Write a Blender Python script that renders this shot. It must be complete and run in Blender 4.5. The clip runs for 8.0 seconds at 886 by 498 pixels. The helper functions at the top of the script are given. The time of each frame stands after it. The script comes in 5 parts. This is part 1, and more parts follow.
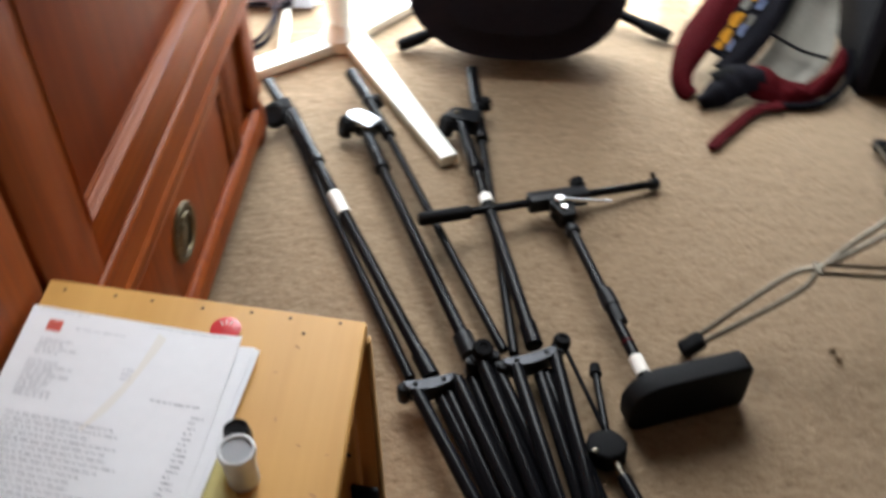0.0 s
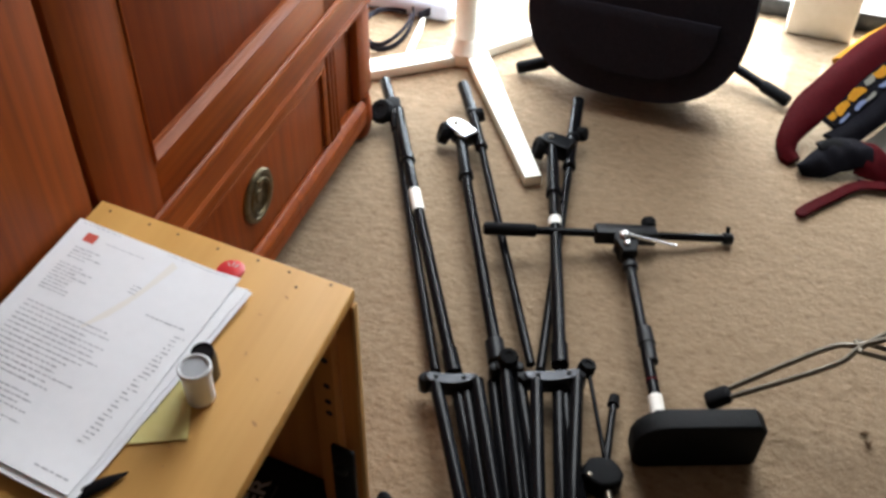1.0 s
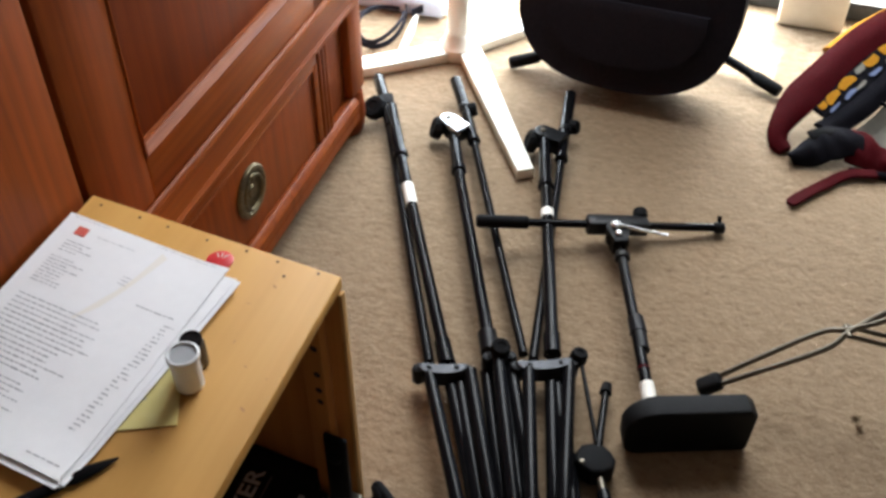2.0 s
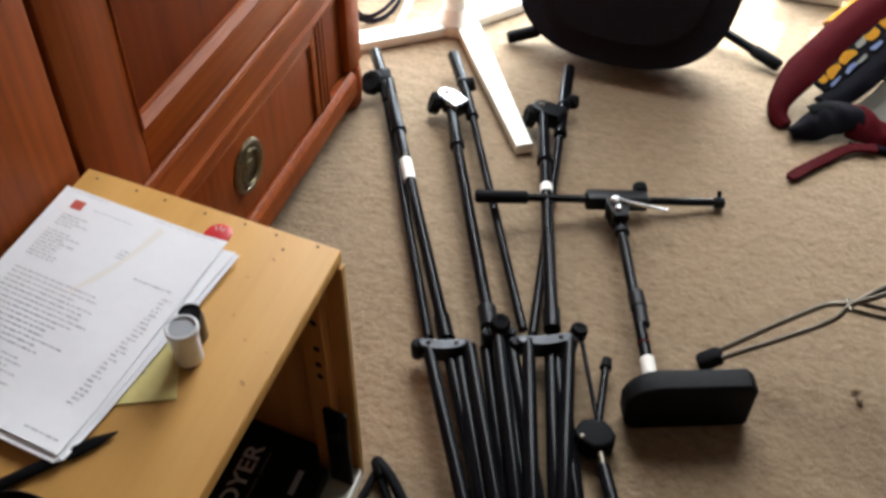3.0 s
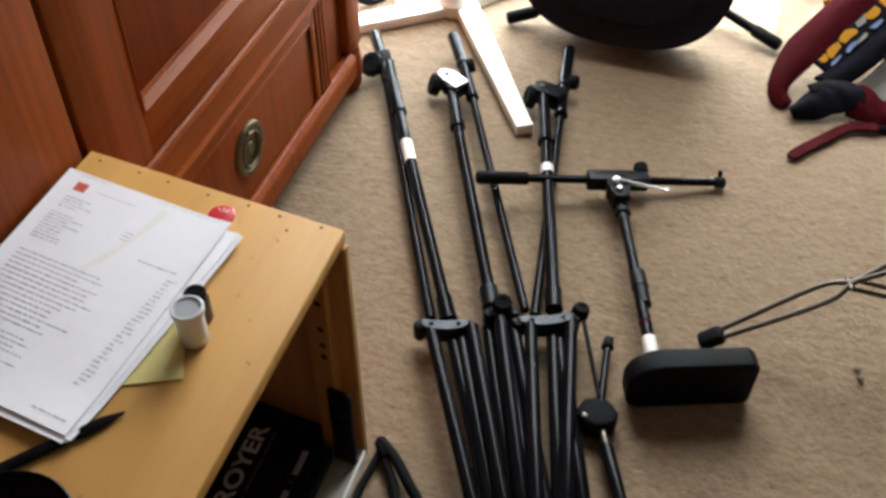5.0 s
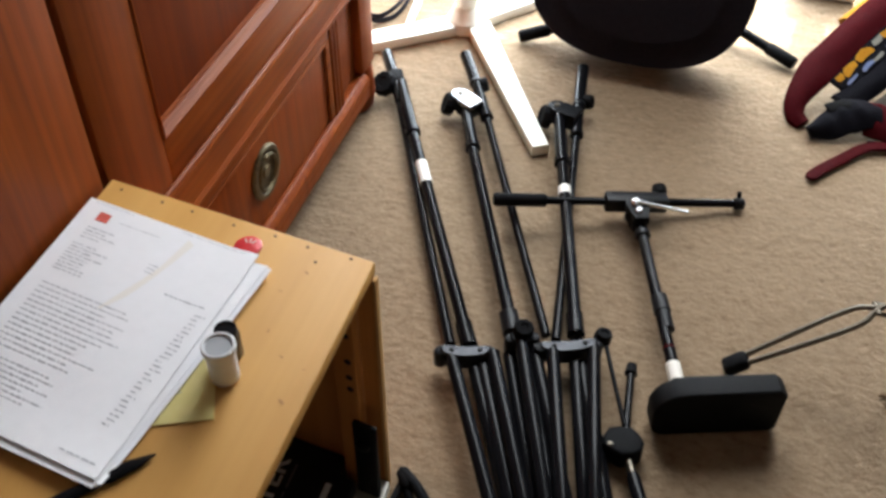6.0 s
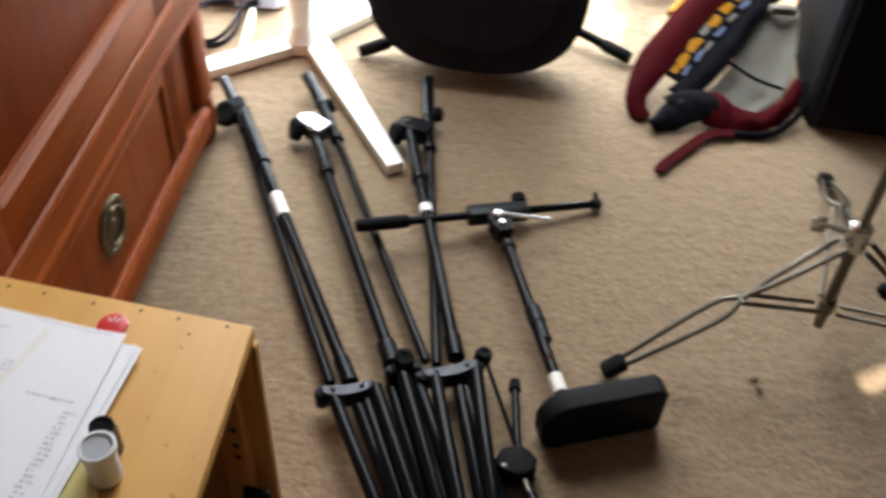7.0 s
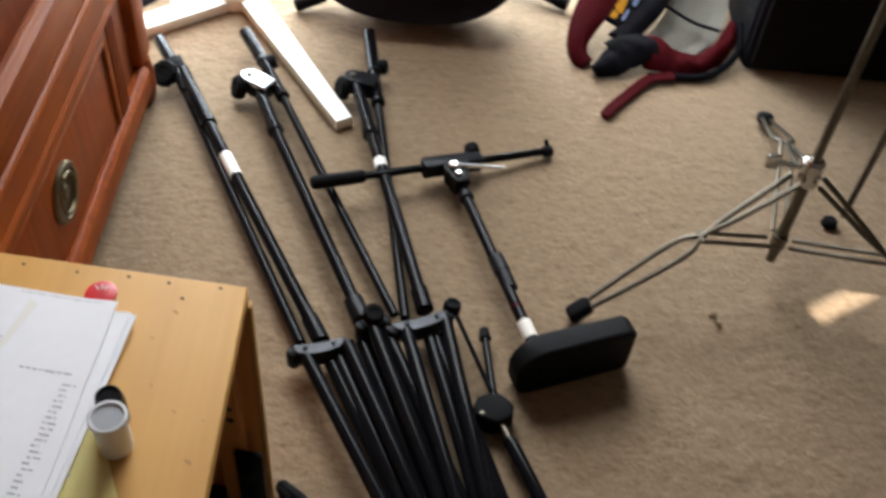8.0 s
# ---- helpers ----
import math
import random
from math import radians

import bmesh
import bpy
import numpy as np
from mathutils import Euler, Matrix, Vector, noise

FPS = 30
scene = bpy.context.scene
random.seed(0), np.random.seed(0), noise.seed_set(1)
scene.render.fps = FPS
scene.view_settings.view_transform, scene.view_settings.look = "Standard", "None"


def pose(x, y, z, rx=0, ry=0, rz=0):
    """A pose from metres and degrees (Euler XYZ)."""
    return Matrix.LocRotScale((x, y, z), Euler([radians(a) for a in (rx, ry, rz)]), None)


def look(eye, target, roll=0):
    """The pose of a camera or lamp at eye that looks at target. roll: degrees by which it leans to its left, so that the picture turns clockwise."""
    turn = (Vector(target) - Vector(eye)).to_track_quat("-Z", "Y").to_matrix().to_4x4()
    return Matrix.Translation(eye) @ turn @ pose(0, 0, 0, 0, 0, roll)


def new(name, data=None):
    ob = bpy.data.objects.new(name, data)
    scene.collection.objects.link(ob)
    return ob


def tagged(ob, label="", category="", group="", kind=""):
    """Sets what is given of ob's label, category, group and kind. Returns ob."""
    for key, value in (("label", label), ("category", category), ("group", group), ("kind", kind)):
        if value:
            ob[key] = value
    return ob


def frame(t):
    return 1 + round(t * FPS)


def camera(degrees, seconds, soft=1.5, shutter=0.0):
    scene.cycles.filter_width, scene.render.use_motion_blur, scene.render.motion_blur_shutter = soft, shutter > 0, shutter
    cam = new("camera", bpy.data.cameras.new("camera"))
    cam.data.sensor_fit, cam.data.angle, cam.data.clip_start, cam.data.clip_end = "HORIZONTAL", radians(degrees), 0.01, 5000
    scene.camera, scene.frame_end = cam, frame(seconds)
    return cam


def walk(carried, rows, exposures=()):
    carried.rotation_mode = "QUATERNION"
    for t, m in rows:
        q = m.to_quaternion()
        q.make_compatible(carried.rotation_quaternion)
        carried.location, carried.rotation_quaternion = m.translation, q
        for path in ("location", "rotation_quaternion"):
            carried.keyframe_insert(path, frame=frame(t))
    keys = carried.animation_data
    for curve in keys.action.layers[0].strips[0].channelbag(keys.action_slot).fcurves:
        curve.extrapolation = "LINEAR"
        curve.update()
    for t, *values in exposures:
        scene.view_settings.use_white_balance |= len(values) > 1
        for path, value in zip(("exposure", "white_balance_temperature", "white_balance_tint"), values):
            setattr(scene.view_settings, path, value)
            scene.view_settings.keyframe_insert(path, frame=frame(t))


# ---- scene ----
cam = camera(48.1, 8.0, 3.0, 0.9)
PATH = [
    (0, (0.456, 0.115, 1.181), (0.338, 1.523, -0.234), -0.6),
    (0.5, (0.565, 0.095, 1.194), (0.224, 1.484, -0.204), 1.4),
    (1, (0.639, 0.069, 1.195), (0.192, 1.459, -0.172), 1.2),
    (2.5, (0.666, 0.056, 1.189), (0.211, 1.445, -0.177), -0.1),
    (3, (0.659, 0.057, 1.181), (0.219, 1.422, -0.213), 0.2),
    (3.5, (0.663, 0.054, 1.18), (0.225, 1.393, -0.239), 0.0),
    (3.8, (0.663, 0.052, 1.182), (0.231, 1.389, -0.241), 0.0),
    (4, (0.666, 0.049, 1.18), (0.233, 1.387, -0.242), -0.1),
    (4.5, (0.665, 0.05, 1.18), (0.235, 1.388, -0.242), -0.1),
    (6, (0.607, 0.07, 1.179), (0.186, 1.432, -0.225), 0.2),
    (6.5, (0.582, 0.105, 1.182), (0.275, 1.461, -0.256), 1.3),
    (7, (0.56, 0.125, 1.194), (0.444, 1.54, -0.215), 2.8),
    (7.2, (0.537, 0.121, 1.185), (0.485, 1.535, -0.228), 3.1),
    (7.5, (0.499, 0.134, 1.181), (0.498, 1.526, -0.255), 4.4),
    (8, (0.479, 0.118, 1.183), (0.551, 1.482, -0.278), 5.6),
]
walk(cam, [(t, look(eye, target, roll)) for t, eye, target, roll in PATH], [(0.0, 1.72), (4.5, 1.74), (8.0, 1.66)])


# ---- world, sun, window light ----
SUN_EL, SUN_AZ = 50.0, 4.0
world = bpy.data.worlds.new("World")
scene.world = world
world.use_nodes = True
wn = world.node_tree
sky = wn.nodes.new("ShaderNodeTexSky")
sky.sky_type, sky.sun_disc = "NISHITA", False
sky.sun_elevation, sky.sun_rotation = radians(SUN_EL), radians(SUN_AZ)
wn.links.new(sky.outputs[0], wn.nodes["Background"].inputs[0])
wn.nodes["Background"].inputs[1].default_value = 0.06

sun = bpy.data.lights.new("sun", "SUN")
sun.energy, sun.angle, sun.color = 5.0, radians(0.35), (1.0, 0.95, 0.87)
sun_ob = new("sun", sun)
sun_ob.matrix_world = look((0, 0, 0), (math.sin(radians(SUN_AZ)) * -1, -1.0, -math.tan(radians(SUN_EL))))


def window_lamp(name, eye, target, w, h, watts, colour):
    """An added area lamp in the window opening, standing in for light from outside."""
    d = bpy.data.lights.new(name, "AREA")
    d.shape, d.size, d.size_y, d.energy, d.color = "RECTANGLE", w, h, watts, colour
    ob = new(name, d)
    ob.matrix_world = look(eye, target)
    return ob


window_lamp("window_light", (0.30, 2.44, 1.45), (0.32, 1.35, 0.0), 1.4, 1.1, 22, (0.90, 0.955, 1.0))
# low lamp added to brighten the carpet near the window
window_lamp("low_fill_light", (0.22, 2.44, 0.40), (0.40, 1.00, 0.0), 1.15, 0.6, 14, (0.80, 0.91, 1.0))


# ---- materials ----
def mat(name, colour, rough=0.5, metal=0.0, spec=0.5):
    m = bpy.data.materials.new(name)
    m.use_nodes = True
    b = m.node_tree.nodes["Principled BSDF"]
    b.inputs["Base Color"].default_value = (*colour, 1)
    b.inputs["Roughness"].default_value = rough
    b.inputs["Metallic"].default_value = metal
    b.inputs["Specular IOR Level"].default_value = spec
    return m


def nodes_of(m):
    t = m.node_tree
    return t, t.nodes["Principled BSDF"], t.nodes.new, t.links.new


def coords(m, scale=(1, 1, 1)):
    t, b, n, l = nodes_of(m)
    tc, mp = n("ShaderNodeTexCoord"), n("ShaderNodeMapping")
    mp.inputs["Scale"].default_value = scale
    l(tc.outputs["Object"], mp.inputs[0])
    return mp.outputs[0]


def noise_of(m, vec, scale, detail=4, rough=0.55):
    t, b, n, l = nodes_of(m)
    x = n("ShaderNodeTexNoise")
    x.inputs["Scale"].default_value, x.inputs["Detail"].default_value, x.inputs["Roughness"].default_value = scale, detail, rough
    l(vec, x.inputs["Vector"])
    return x.outputs["Fac"]


def ramp(m, fac, stops):
    t, b, n, l = nodes_of(m)
    r = n("ShaderNodeValToRGB")
    e = r.color_ramp.elements
    while len(e) < len(stops):
        e.new(0.5)
    for el, (p, c) in zip(e, stops):
        el.position, el.color = p, (*c, 1)
    l(fac, r.inputs[0])
    return r.outputs[0]


def mix(m, fac, a, b_, mode="MIX"):
    t, b, n, l = nodes_of(m)
    x = n("ShaderNodeMix")
    x.data_type, x.blend_type = "RGBA", mode
    for sock, v in ((x.inputs[0], fac), (x.inputs[6], a), (x.inputs[7], b_)):
        if isinstance(v, (int, float)):
            sock.default_value = v
        elif isinstance(v, tuple):
            sock.default_value = (*v, 1)
        else:
            l(v, sock)
    return x.outputs[2]


def bump(m, height, strength=0.3, dist=0.002, chain=None):
    t, b, n, l = nodes_of(m)
    x = n("ShaderNodeBump")
    x.inputs["Strength"].default_value, x.inputs["Distance"].default_value = strength, dist
    l(height, x.inputs["Height"])
    if chain is not None:
        l(chain, x.inputs["Normal"])
    l(x.outputs[0], b.inputs["Normal"])
    return x.outputs[0]


def colour_of(m, out):
    t, b, n, l = nodes_of(m)
    l(out, b.inputs["Base Color"])


def rough_of(m, fac, lo, hi):
    t, b, n, l = nodes_of(m)
    r = n("ShaderNodeMapRange")
    r.inputs["To Min"].default_value, r.inputs["To Max"].default_value = lo, hi
    l(fac, r.inputs[0])
    l(r.outputs[0], b.inputs["Roughness"])


def carpet_mat():
    m = mat("carpet", (0.5, 0.38, 0.25), 0.95, 0, 0.1)
    v = coords(m)
    fine, tuft, big = noise_of(m, v, 420, 3), noise_of(m, v, 95, 4, 0.65), noise_of(m, v, 3.5, 4)
    v2 = coords(m, (0.6, 1.7, 1))
    trod = noise_of(m, v2, 26, 3)
    c = ramp(m, tuft, [(0.24, (0.25, 0.175, 0.105)), (0.50, (0.385, 0.285, 0.182)), (0.80, (0.48, 0.375, 0.26))])
    c = mix(m, 0.5, c, ramp(m, fine, [(0.3, (0.30, 0.217, 0.132)), (0.7, (0.44, 0.338, 0.227))]))
    c = mix(m, 0.25, c, ramp(m, trod, [(0.35, (0.27, 0.195, 0.118)), (0.62, (0.44, 0.340, 0.228))]))
    c = mix(m, 0.3, c, ramp(m, big, [(0.35, (0.25, 0.178, 0.102)), (0.65, (0.46, 0.362, 0.248))]))
    c = mix(m, 0.35, c, ramp(m, noise_of(m, coords(m, (1, 1.15, 1)), 70, 3, 0.6), [(0.36, (0.20, 0.140, 0.080)), (0.50, (0.36, 0.270, 0.172)), (0.66, (0.46, 0.360, 0.25))]))
    # dimples in the pile: their shade is painted as dark colour
    pit_shade = noise_of(m, coords(m, (1, 1.9, 1)), 48, 4, 0.7)
    c = mix(m, 0.62, c, ramp(m, pit_shade, [(0.27, (0.13, 0.088, 0.048)), (0.41, (0.36, 0.270, 0.172)), (0.64, (0.46, 0.36, 0.245))]))
    colour_of(m, mix(m, 1.0, c, (0.548, 0.500, 0.468), "MULTIPLY"))
    b = m.node_tree.nodes["Principled BSDF"]
    b.inputs["Sheen Weight"].default_value, b.inputs["Sheen Roughness"].default_value = 0.35, 0.45
    b.inputs["Sheen Tint"].default_value = (1.0, 0.90, 0.76, 1)
    first = bump(m, tuft, 0.7, 0.006)
    bump(m, fine, 0.3, 0.002, first)
    return m


def wood_mat(name, dark, mid, light, axis, rough=(0.36, 0.56), scale=1.0, gloss=0.13):
    """Timber whose grain runs along one axis."""
    m = mat(name, mid, 0.4, 0, gloss)
    s = [62.0 * scale] * 3
    s[axis] = 1.8 * scale
    v = coords(m, tuple(s))
    s2 = [150.0 * scale] * 3
    s2[axis] = 3.0 * scale
    grain, pore = noise_of(m, v, 1.0, 5, 0.6), noise_of(m, coords(m, tuple(s2)), 1.0, 3)
    big = noise_of(m, coords(m), 4.0, 3)
    c = ramp(m, grain, [(0.27, dark), (0.48, mid), (0.76, light)])
    c = mix(m, 0.35, c, ramp(m, pore, [(0.35, dark), (0.6, mid)]))
    c = mix(m, 0.25, c, ramp(m, big, [(0.35, dark), (0.7, light)]))
    colour_of(m, c)
    rough_of(m, pore, rough[0], rough[1])
    bump(m, pore, 0.12, 0.001)
    return m


def grainy(name, a, b_, scale, rough, metal=0.0, relief=0.2, dist=0.001, spec=0.5):
    m = mat(name, a, rough, metal, spec)
    v = coords(m)
    f, g = noise_of(m, v, scale, 4), noise_of(m, v, scale * 0.08, 3)
    colour_of(m, mix(m, 0.4, ramp(m, f, [(0.3, a), (0.7, b_)]), ramp(m, g, [(0.35, a), (0.65, b_)])))
    rough_of(m, g, max(0.03, rough - 0.08), min(1, rough + 0.1))
    bump(m, f, relief, dist)
    return m


def weave(name, a, b_, pitch, rough=0.9):
    m = mat(name, a, rough, 0, 0.05)
    t, b, n, l = nodes_of(m)
    v = coords(m)
    w = n("ShaderNodeTexWave")
    w.inputs["Scale"].default_value, w.inputs["Distortion"].default_value = pitch, 0.6
    l(v, w.inputs["Vector"])
    f = noise_of(m, v, pitch * 0.6, 3)
    colour_of(m, mix(m, 0.5, ramp(m, w.outputs["Fac"], [(0.2, a), (0.8, b_)]), ramp(m, f, [(0.3, a), (0.7, b_)])))
    bump(m, w.outputs["Fac"], 0.35, 0.001)
    return m


CARPET = carpet_mat()
RED_V = wood_mat("stained_timber_upright", (0.105, 0.0165, 0.0022), (0.235, 0.046, 0.0058), (0.34, 0.083, 0.012), 2)
RED_H = wood_mat("stained_timber_level", (0.120, 0.0225, 0.003), (0.27, 0.059, 0.0072), (0.39, 0.106, 0.0145), 1)
RED_PANEL = wood_mat("stained_timber_panel", (0.095, 0.014, 0.0022), (0.205, 0.037, 0.0055), (0.285, 0.062, 0.009), 2)
PLY = wood_mat("varnished_ply", (0.43, 0.215, 0.055), (0.54, 0.290, 0.082), (0.60, 0.340, 0.108), 1, (0.42, 0.6), 0.35)
PLY_EDGE = wood_mat("ply_edge", (0.40, 0.20, 0.06), (0.55, 0.31, 0.11), (0.66, 0.42, 0.18), 2, (0.5, 0.7), 1.0)
PLY_IN = wood_mat("ply_inside", (0.34, 0.125, 0.032), (0.50, 0.205, 0.055), (0.58, 0.26, 0.080), 2, (0.5, 0.7), 0.5)
BLACK_TUBE = grainy("black_powder_coat", (0.0038, 0.0038, 0.0046), (0.006, 0.006, 0.007), 60, 0.05, 0.0, 0.0, 0.0005, 0.09)
BLACK_PLASTIC = grainy("black_plastic", (0.0045, 0.0045, 0.0055), (0.007, 0.007, 0.0085), 80, 0.36, 0, 0.03, 0.0005, 0.13)
BLACK_CAST = grainy("black_cast_metal", (0.005, 0.0053, 0.0065), (0.009, 0.0094, 0.011), 90, 0.34, 0.0, 0.05, 0.0005, 0.07)
# pale tone puts the bright light on one swivel into its colour
GREY_CAST = grainy("silver_lit_cast_metal", (0.30, 0.31, 0.33), (0.46, 0.47, 0.5), 200, 0.25, 0.9, 0.1)
HUB_CAST = grainy("satin_cast_metal", (0.012, 0.013, 0.016), (0.022, 0.023, 0.027), 90, 0.34, 0.5, 0.05, 0.0005, 0.3)
RUBBER = grainy("black_rubber", (0.004, 0.004, 0.0045), (0.008, 0.008, 0.009), 300, 0.75, 0, 0.2, 0.001, 0.07)
CHROME = grainy("dulled_chrome", (0.46, 0.45, 0.43), (0.60, 0.59, 0.57), 120, 0.20, 1.0, 0.05)
BRIGHT_CHROME = grainy("bright_chrome", (0.78, 0.78, 0.78), (0.88, 0.88, 0.88), 120, 0.22, 0.9, 0.03)
CHROME_OLD = grainy("tarnished_chrome", (0.085, 0.074, 0.058), (0.17, 0.15, 0.118), 150, 0.34, 1.0, 0.1)
BRASS = grainy("old_brass", (0.07, 0.055, 0.03), (0.24, 0.19, 0.105), 140, 0.42, 0.85, 0.5)
WHITE_PAINT = grainy("cream_white_paint", (0.76, 0.73, 0.64), (0.84, 0.82, 0.75), 60, 0.45, 0, 0.1)
WALL_PAINT = grainy("wall_paint", (0.22, 0.170, 0.115), (0.26, 0.205, 0.145), 40, 0.8, 0, 0.1)
CEIL_PAINT = grainy("ceiling_paint", (0.36, 0.35, 0.33), (0.42, 0.41, 0.39), 40, 0.85, 0, 0.1)
TAPE = grainy("white_tape", (0.62, 0.58, 0.52), (0.74, 0.70, 0.64), 250, 0.6)
PAPER = grainy("office_paper", (0.86, 0.86, 0.88), (0.90, 0.90, 0.92), 80, 0.75, 0, 0.05)
INK = mat("grey_ink", (0.42, 0.42, 0.45), 0.8)
RED_INK = mat("red_ink", (0.62, 0.10, 0.07), 0.7)
CREASE = mat("crease_shade", (0.86, 0.83, 0.785), 0.8)
NOTE = grainy("yellow_note", (0.72, 0.62, 0.22), (0.78, 0.69, 0.30), 60, 0.75, 0, 0.05)
CAN_WHITE = grainy("milky_plastic", (0.66, 0.67, 0.68), (0.74, 0.75, 0.76), 90, 0.35, 0, 0.05)
CAN_LID = grainy("grey_plastic_lid", (0.36, 0.38, 0.40), (0.44, 0.46, 0.48), 90, 0.3, 0, 0.05)
CAN_DARK = grainy("smoky_plastic", (0.05, 0.04, 0.03), (0.10, 0.08, 0.06), 120, 0.25)
RED_CAP = grainy("red_plastic", (0.55, 0.02, 0.025), (0.66, 0.04, 0.045), 150, 0.35)
NYLON = weave("black_nylon", (0.012, 0.0115, 0.016), (0.022, 0.021, 0.028), 260)
NAVY = weave("navy_webbing", (0.0035, 0.0032, 0.0048), (0.0065, 0.006, 0.0085), 220)
MAROON = weave("maroon_webbing", (0.028, 0.0005, 0.0014), (0.052, 0.0010, 0.0028), 240, 0.8)
LINING = weave("beige_lining", (0.125, 0.118, 0.10), (0.175, 0.165, 0.142), 240)
GREY_CLOTH = weave("grey_cloth", (0.005, 0.0048, 0.005), (0.009, 0.0087, 0.009), 260)
YELLOW = weave("yellow_patch", (0.24, 0.10, 0.006), (0.33, 0.155, 0.014), 260)
BLUE = weave("pale_blue_patch", (0.075, 0.10, 0.18), (0.14, 0.16, 0.24), 260)
CARTON_BLACK = grainy("printed_black_card", (0.005, 0.005, 0.006), (0.009, 0.009, 0.010), 120, 0.5, 0, 0.1, 0.001, 0.2)
PRINT = mat("pale_print", (0.58, 0.56, 0.60), 0.6)
PRINT_BAR = mat("grey_print", (0.36, 0.35, 0.38), 0.6)
PRINT_DIM = mat("dim_print", (0.10, 0.09, 0.11), 0.6)
LAMINATE = grainy("pale_laminate", (0.25, 0.215, 0.165), (0.34, 0.30, 0.24), 50, 0.45, 0, 0.05)
HOLE = mat("hole_shade", (0.02, 0.014, 0.01), 0.9)
DARK_TRACK = grainy("dark_aluminium", (0.03, 0.035, 0.04), (0.06, 0.065, 0.07), 80, 0.5, 0.3)
CONCRETE = grainy("pale_concrete", (0.52, 0.50, 0.46), (0.64, 0.62, 0.58), 30, 0.9)
GRILLE = weave("black_grille_cloth", (0.006, 0.005, 0.006), (0.010, 0.009, 0.010), 400)
LEAF = grainy("carpet_fluff", (0.10, 0.06, 0.03), (0.18, 0.11, 0.05), 300, 0.9)
GLASS = mat("window_glass", (1, 1, 1), 0.0)
GLASS.node_tree.nodes["Principled BSDF"].inputs["Transmission Weight"].default_value = 1.0


# ---- mesh helpers ----
def thing(name, at, label, category, group="", kind=""):
    ob = new(name)
    ob.empty_display_size = 0.05
    ob.location = at
    return tagged(ob, label, category, group, kind)


def origin_of(ob):
    p = Vector((0, 0, 0))
    while ob is not None:
        p += ob.location
        ob = ob.parent
    return p


def part(name, bm, material, parent=None, label="", smooth=True):
    """One mesh object; its vertices are given in the world's metres."""
    me = bpy.data.meshes.new(name)
    if parent is not None:
        bm.transform(Matrix.Translation(-origin_of(parent)))
    bmesh.ops.recalc_face_normals(bm, faces=bm.faces)
    bm.to_mesh(me)
    bm.free()
    me.materials.append(material)
    if smooth:
        for p in me.polygons:
            p.use_smooth = True
        me.set_sharp_from_angle(angle=radians(38))
    ob = new(name, me)
    ob.parent = parent
    if label:
        tagged(ob, label)
    return ob


def V(*a):
    return Vector(a)


def along(p0, p1):
    """A frame at p0 whose x axis runs to p1 and whose z axis stays as upright as it can."""
    x = (Vector(p1) - Vector(p0)).normalized()
    up = V(0, 0, 1) if abs(x.z) < 0.95 else V(0, 1, 0)
    y = up.cross(x).normalized()
    z = x.cross(y)
    m = Matrix((x, y, z)).transposed().to_4x4()
    m.translation = Vector(p0)
    return m


def slab(lo, hi, bevel=0.002, bm=None, m=None, seg=2):
    """A box between two corners with rounded edges."""
    out = bm or bmesh.new()
    r = bmesh.ops.create_cube(out, size=1)
    vs = r["verts"]
    lo, hi = Vector(lo), Vector(hi)
    for v in vs:
        v.co = Vector([lo[i] + (v.co[i] + 0.5) * (hi[i] - lo[i]) for i in range(3)])
    if bevel:
        es = list({e for v in vs for e in v.link_edges})
        r = bmesh.ops.bevel(out, geom=es, offset=bevel, segments=seg, affect="EDGES", profile=0.5, clamp_overlap=True)
        vs = list({v for f in r["faces"] for v in f.verts} | {v for v in vs if v.is_valid})
    if m is not None:
        bmesh.ops.transform(out, matrix=m, verts=vs)
    return out


def tube(pts, radius, seg=12, bm=None, flat=1.0):
    """A round rod along points; radius may be one number or one for each point."""
    out = bm or bmesh.new()
    pts = [Vector(p) for p in pts]
    rad = radius if isinstance(radius, (list, tuple)) else [radius] * len(pts)
    tang = [(pts[min(i + 1, len(pts) - 1)] - pts[max(i - 1, 0)]).normalized() for i in range(len(pts))]
    ref = V(0, 0, 1) if abs(tang[0].z) < 0.9 else V(1, 0, 0)
    rings = []
    for p, t, r in zip(pts, tang, rad):
        side = t.cross(ref).normalized()
        ref = side.cross(t).normalized()
        rings.append([out.verts.new(p + side * math.cos(a) * r + ref * math.sin(a) * r * flat)
                      for a in (2 * math.pi * k / seg for k in range(seg))])
    for a, b_ in zip(rings, rings[1:]):
        for k in range(seg):
            out.faces.new((a[k], a[(k + 1) % seg], b_[(k + 1) % seg], b_[k]))
    out.faces.new(rings[0][::-1])
    out.faces.new(rings[-1])
    return out


def lathe(profile, m, seg=28):
    """A turned body: (radius, height) pairs round the frame's z axis, closed at both ends."""
    out = bmesh.new()
    rings = [[out.verts.new(m @ V(r * math.cos(2 * math.pi * k / seg), r * math.sin(2 * math.pi * k / seg), h)) for k in range(seg)]
             for r, h in profile]
    for a, b_ in zip(rings, rings[1:]):
        for k in range(seg):
            out.faces.new((a[k], a[(k + 1) % seg], b_[(k + 1) % seg], b_[k]))
    out.faces.new(rings[0][::-1])
    out.faces.new(rings[-1])
    return out


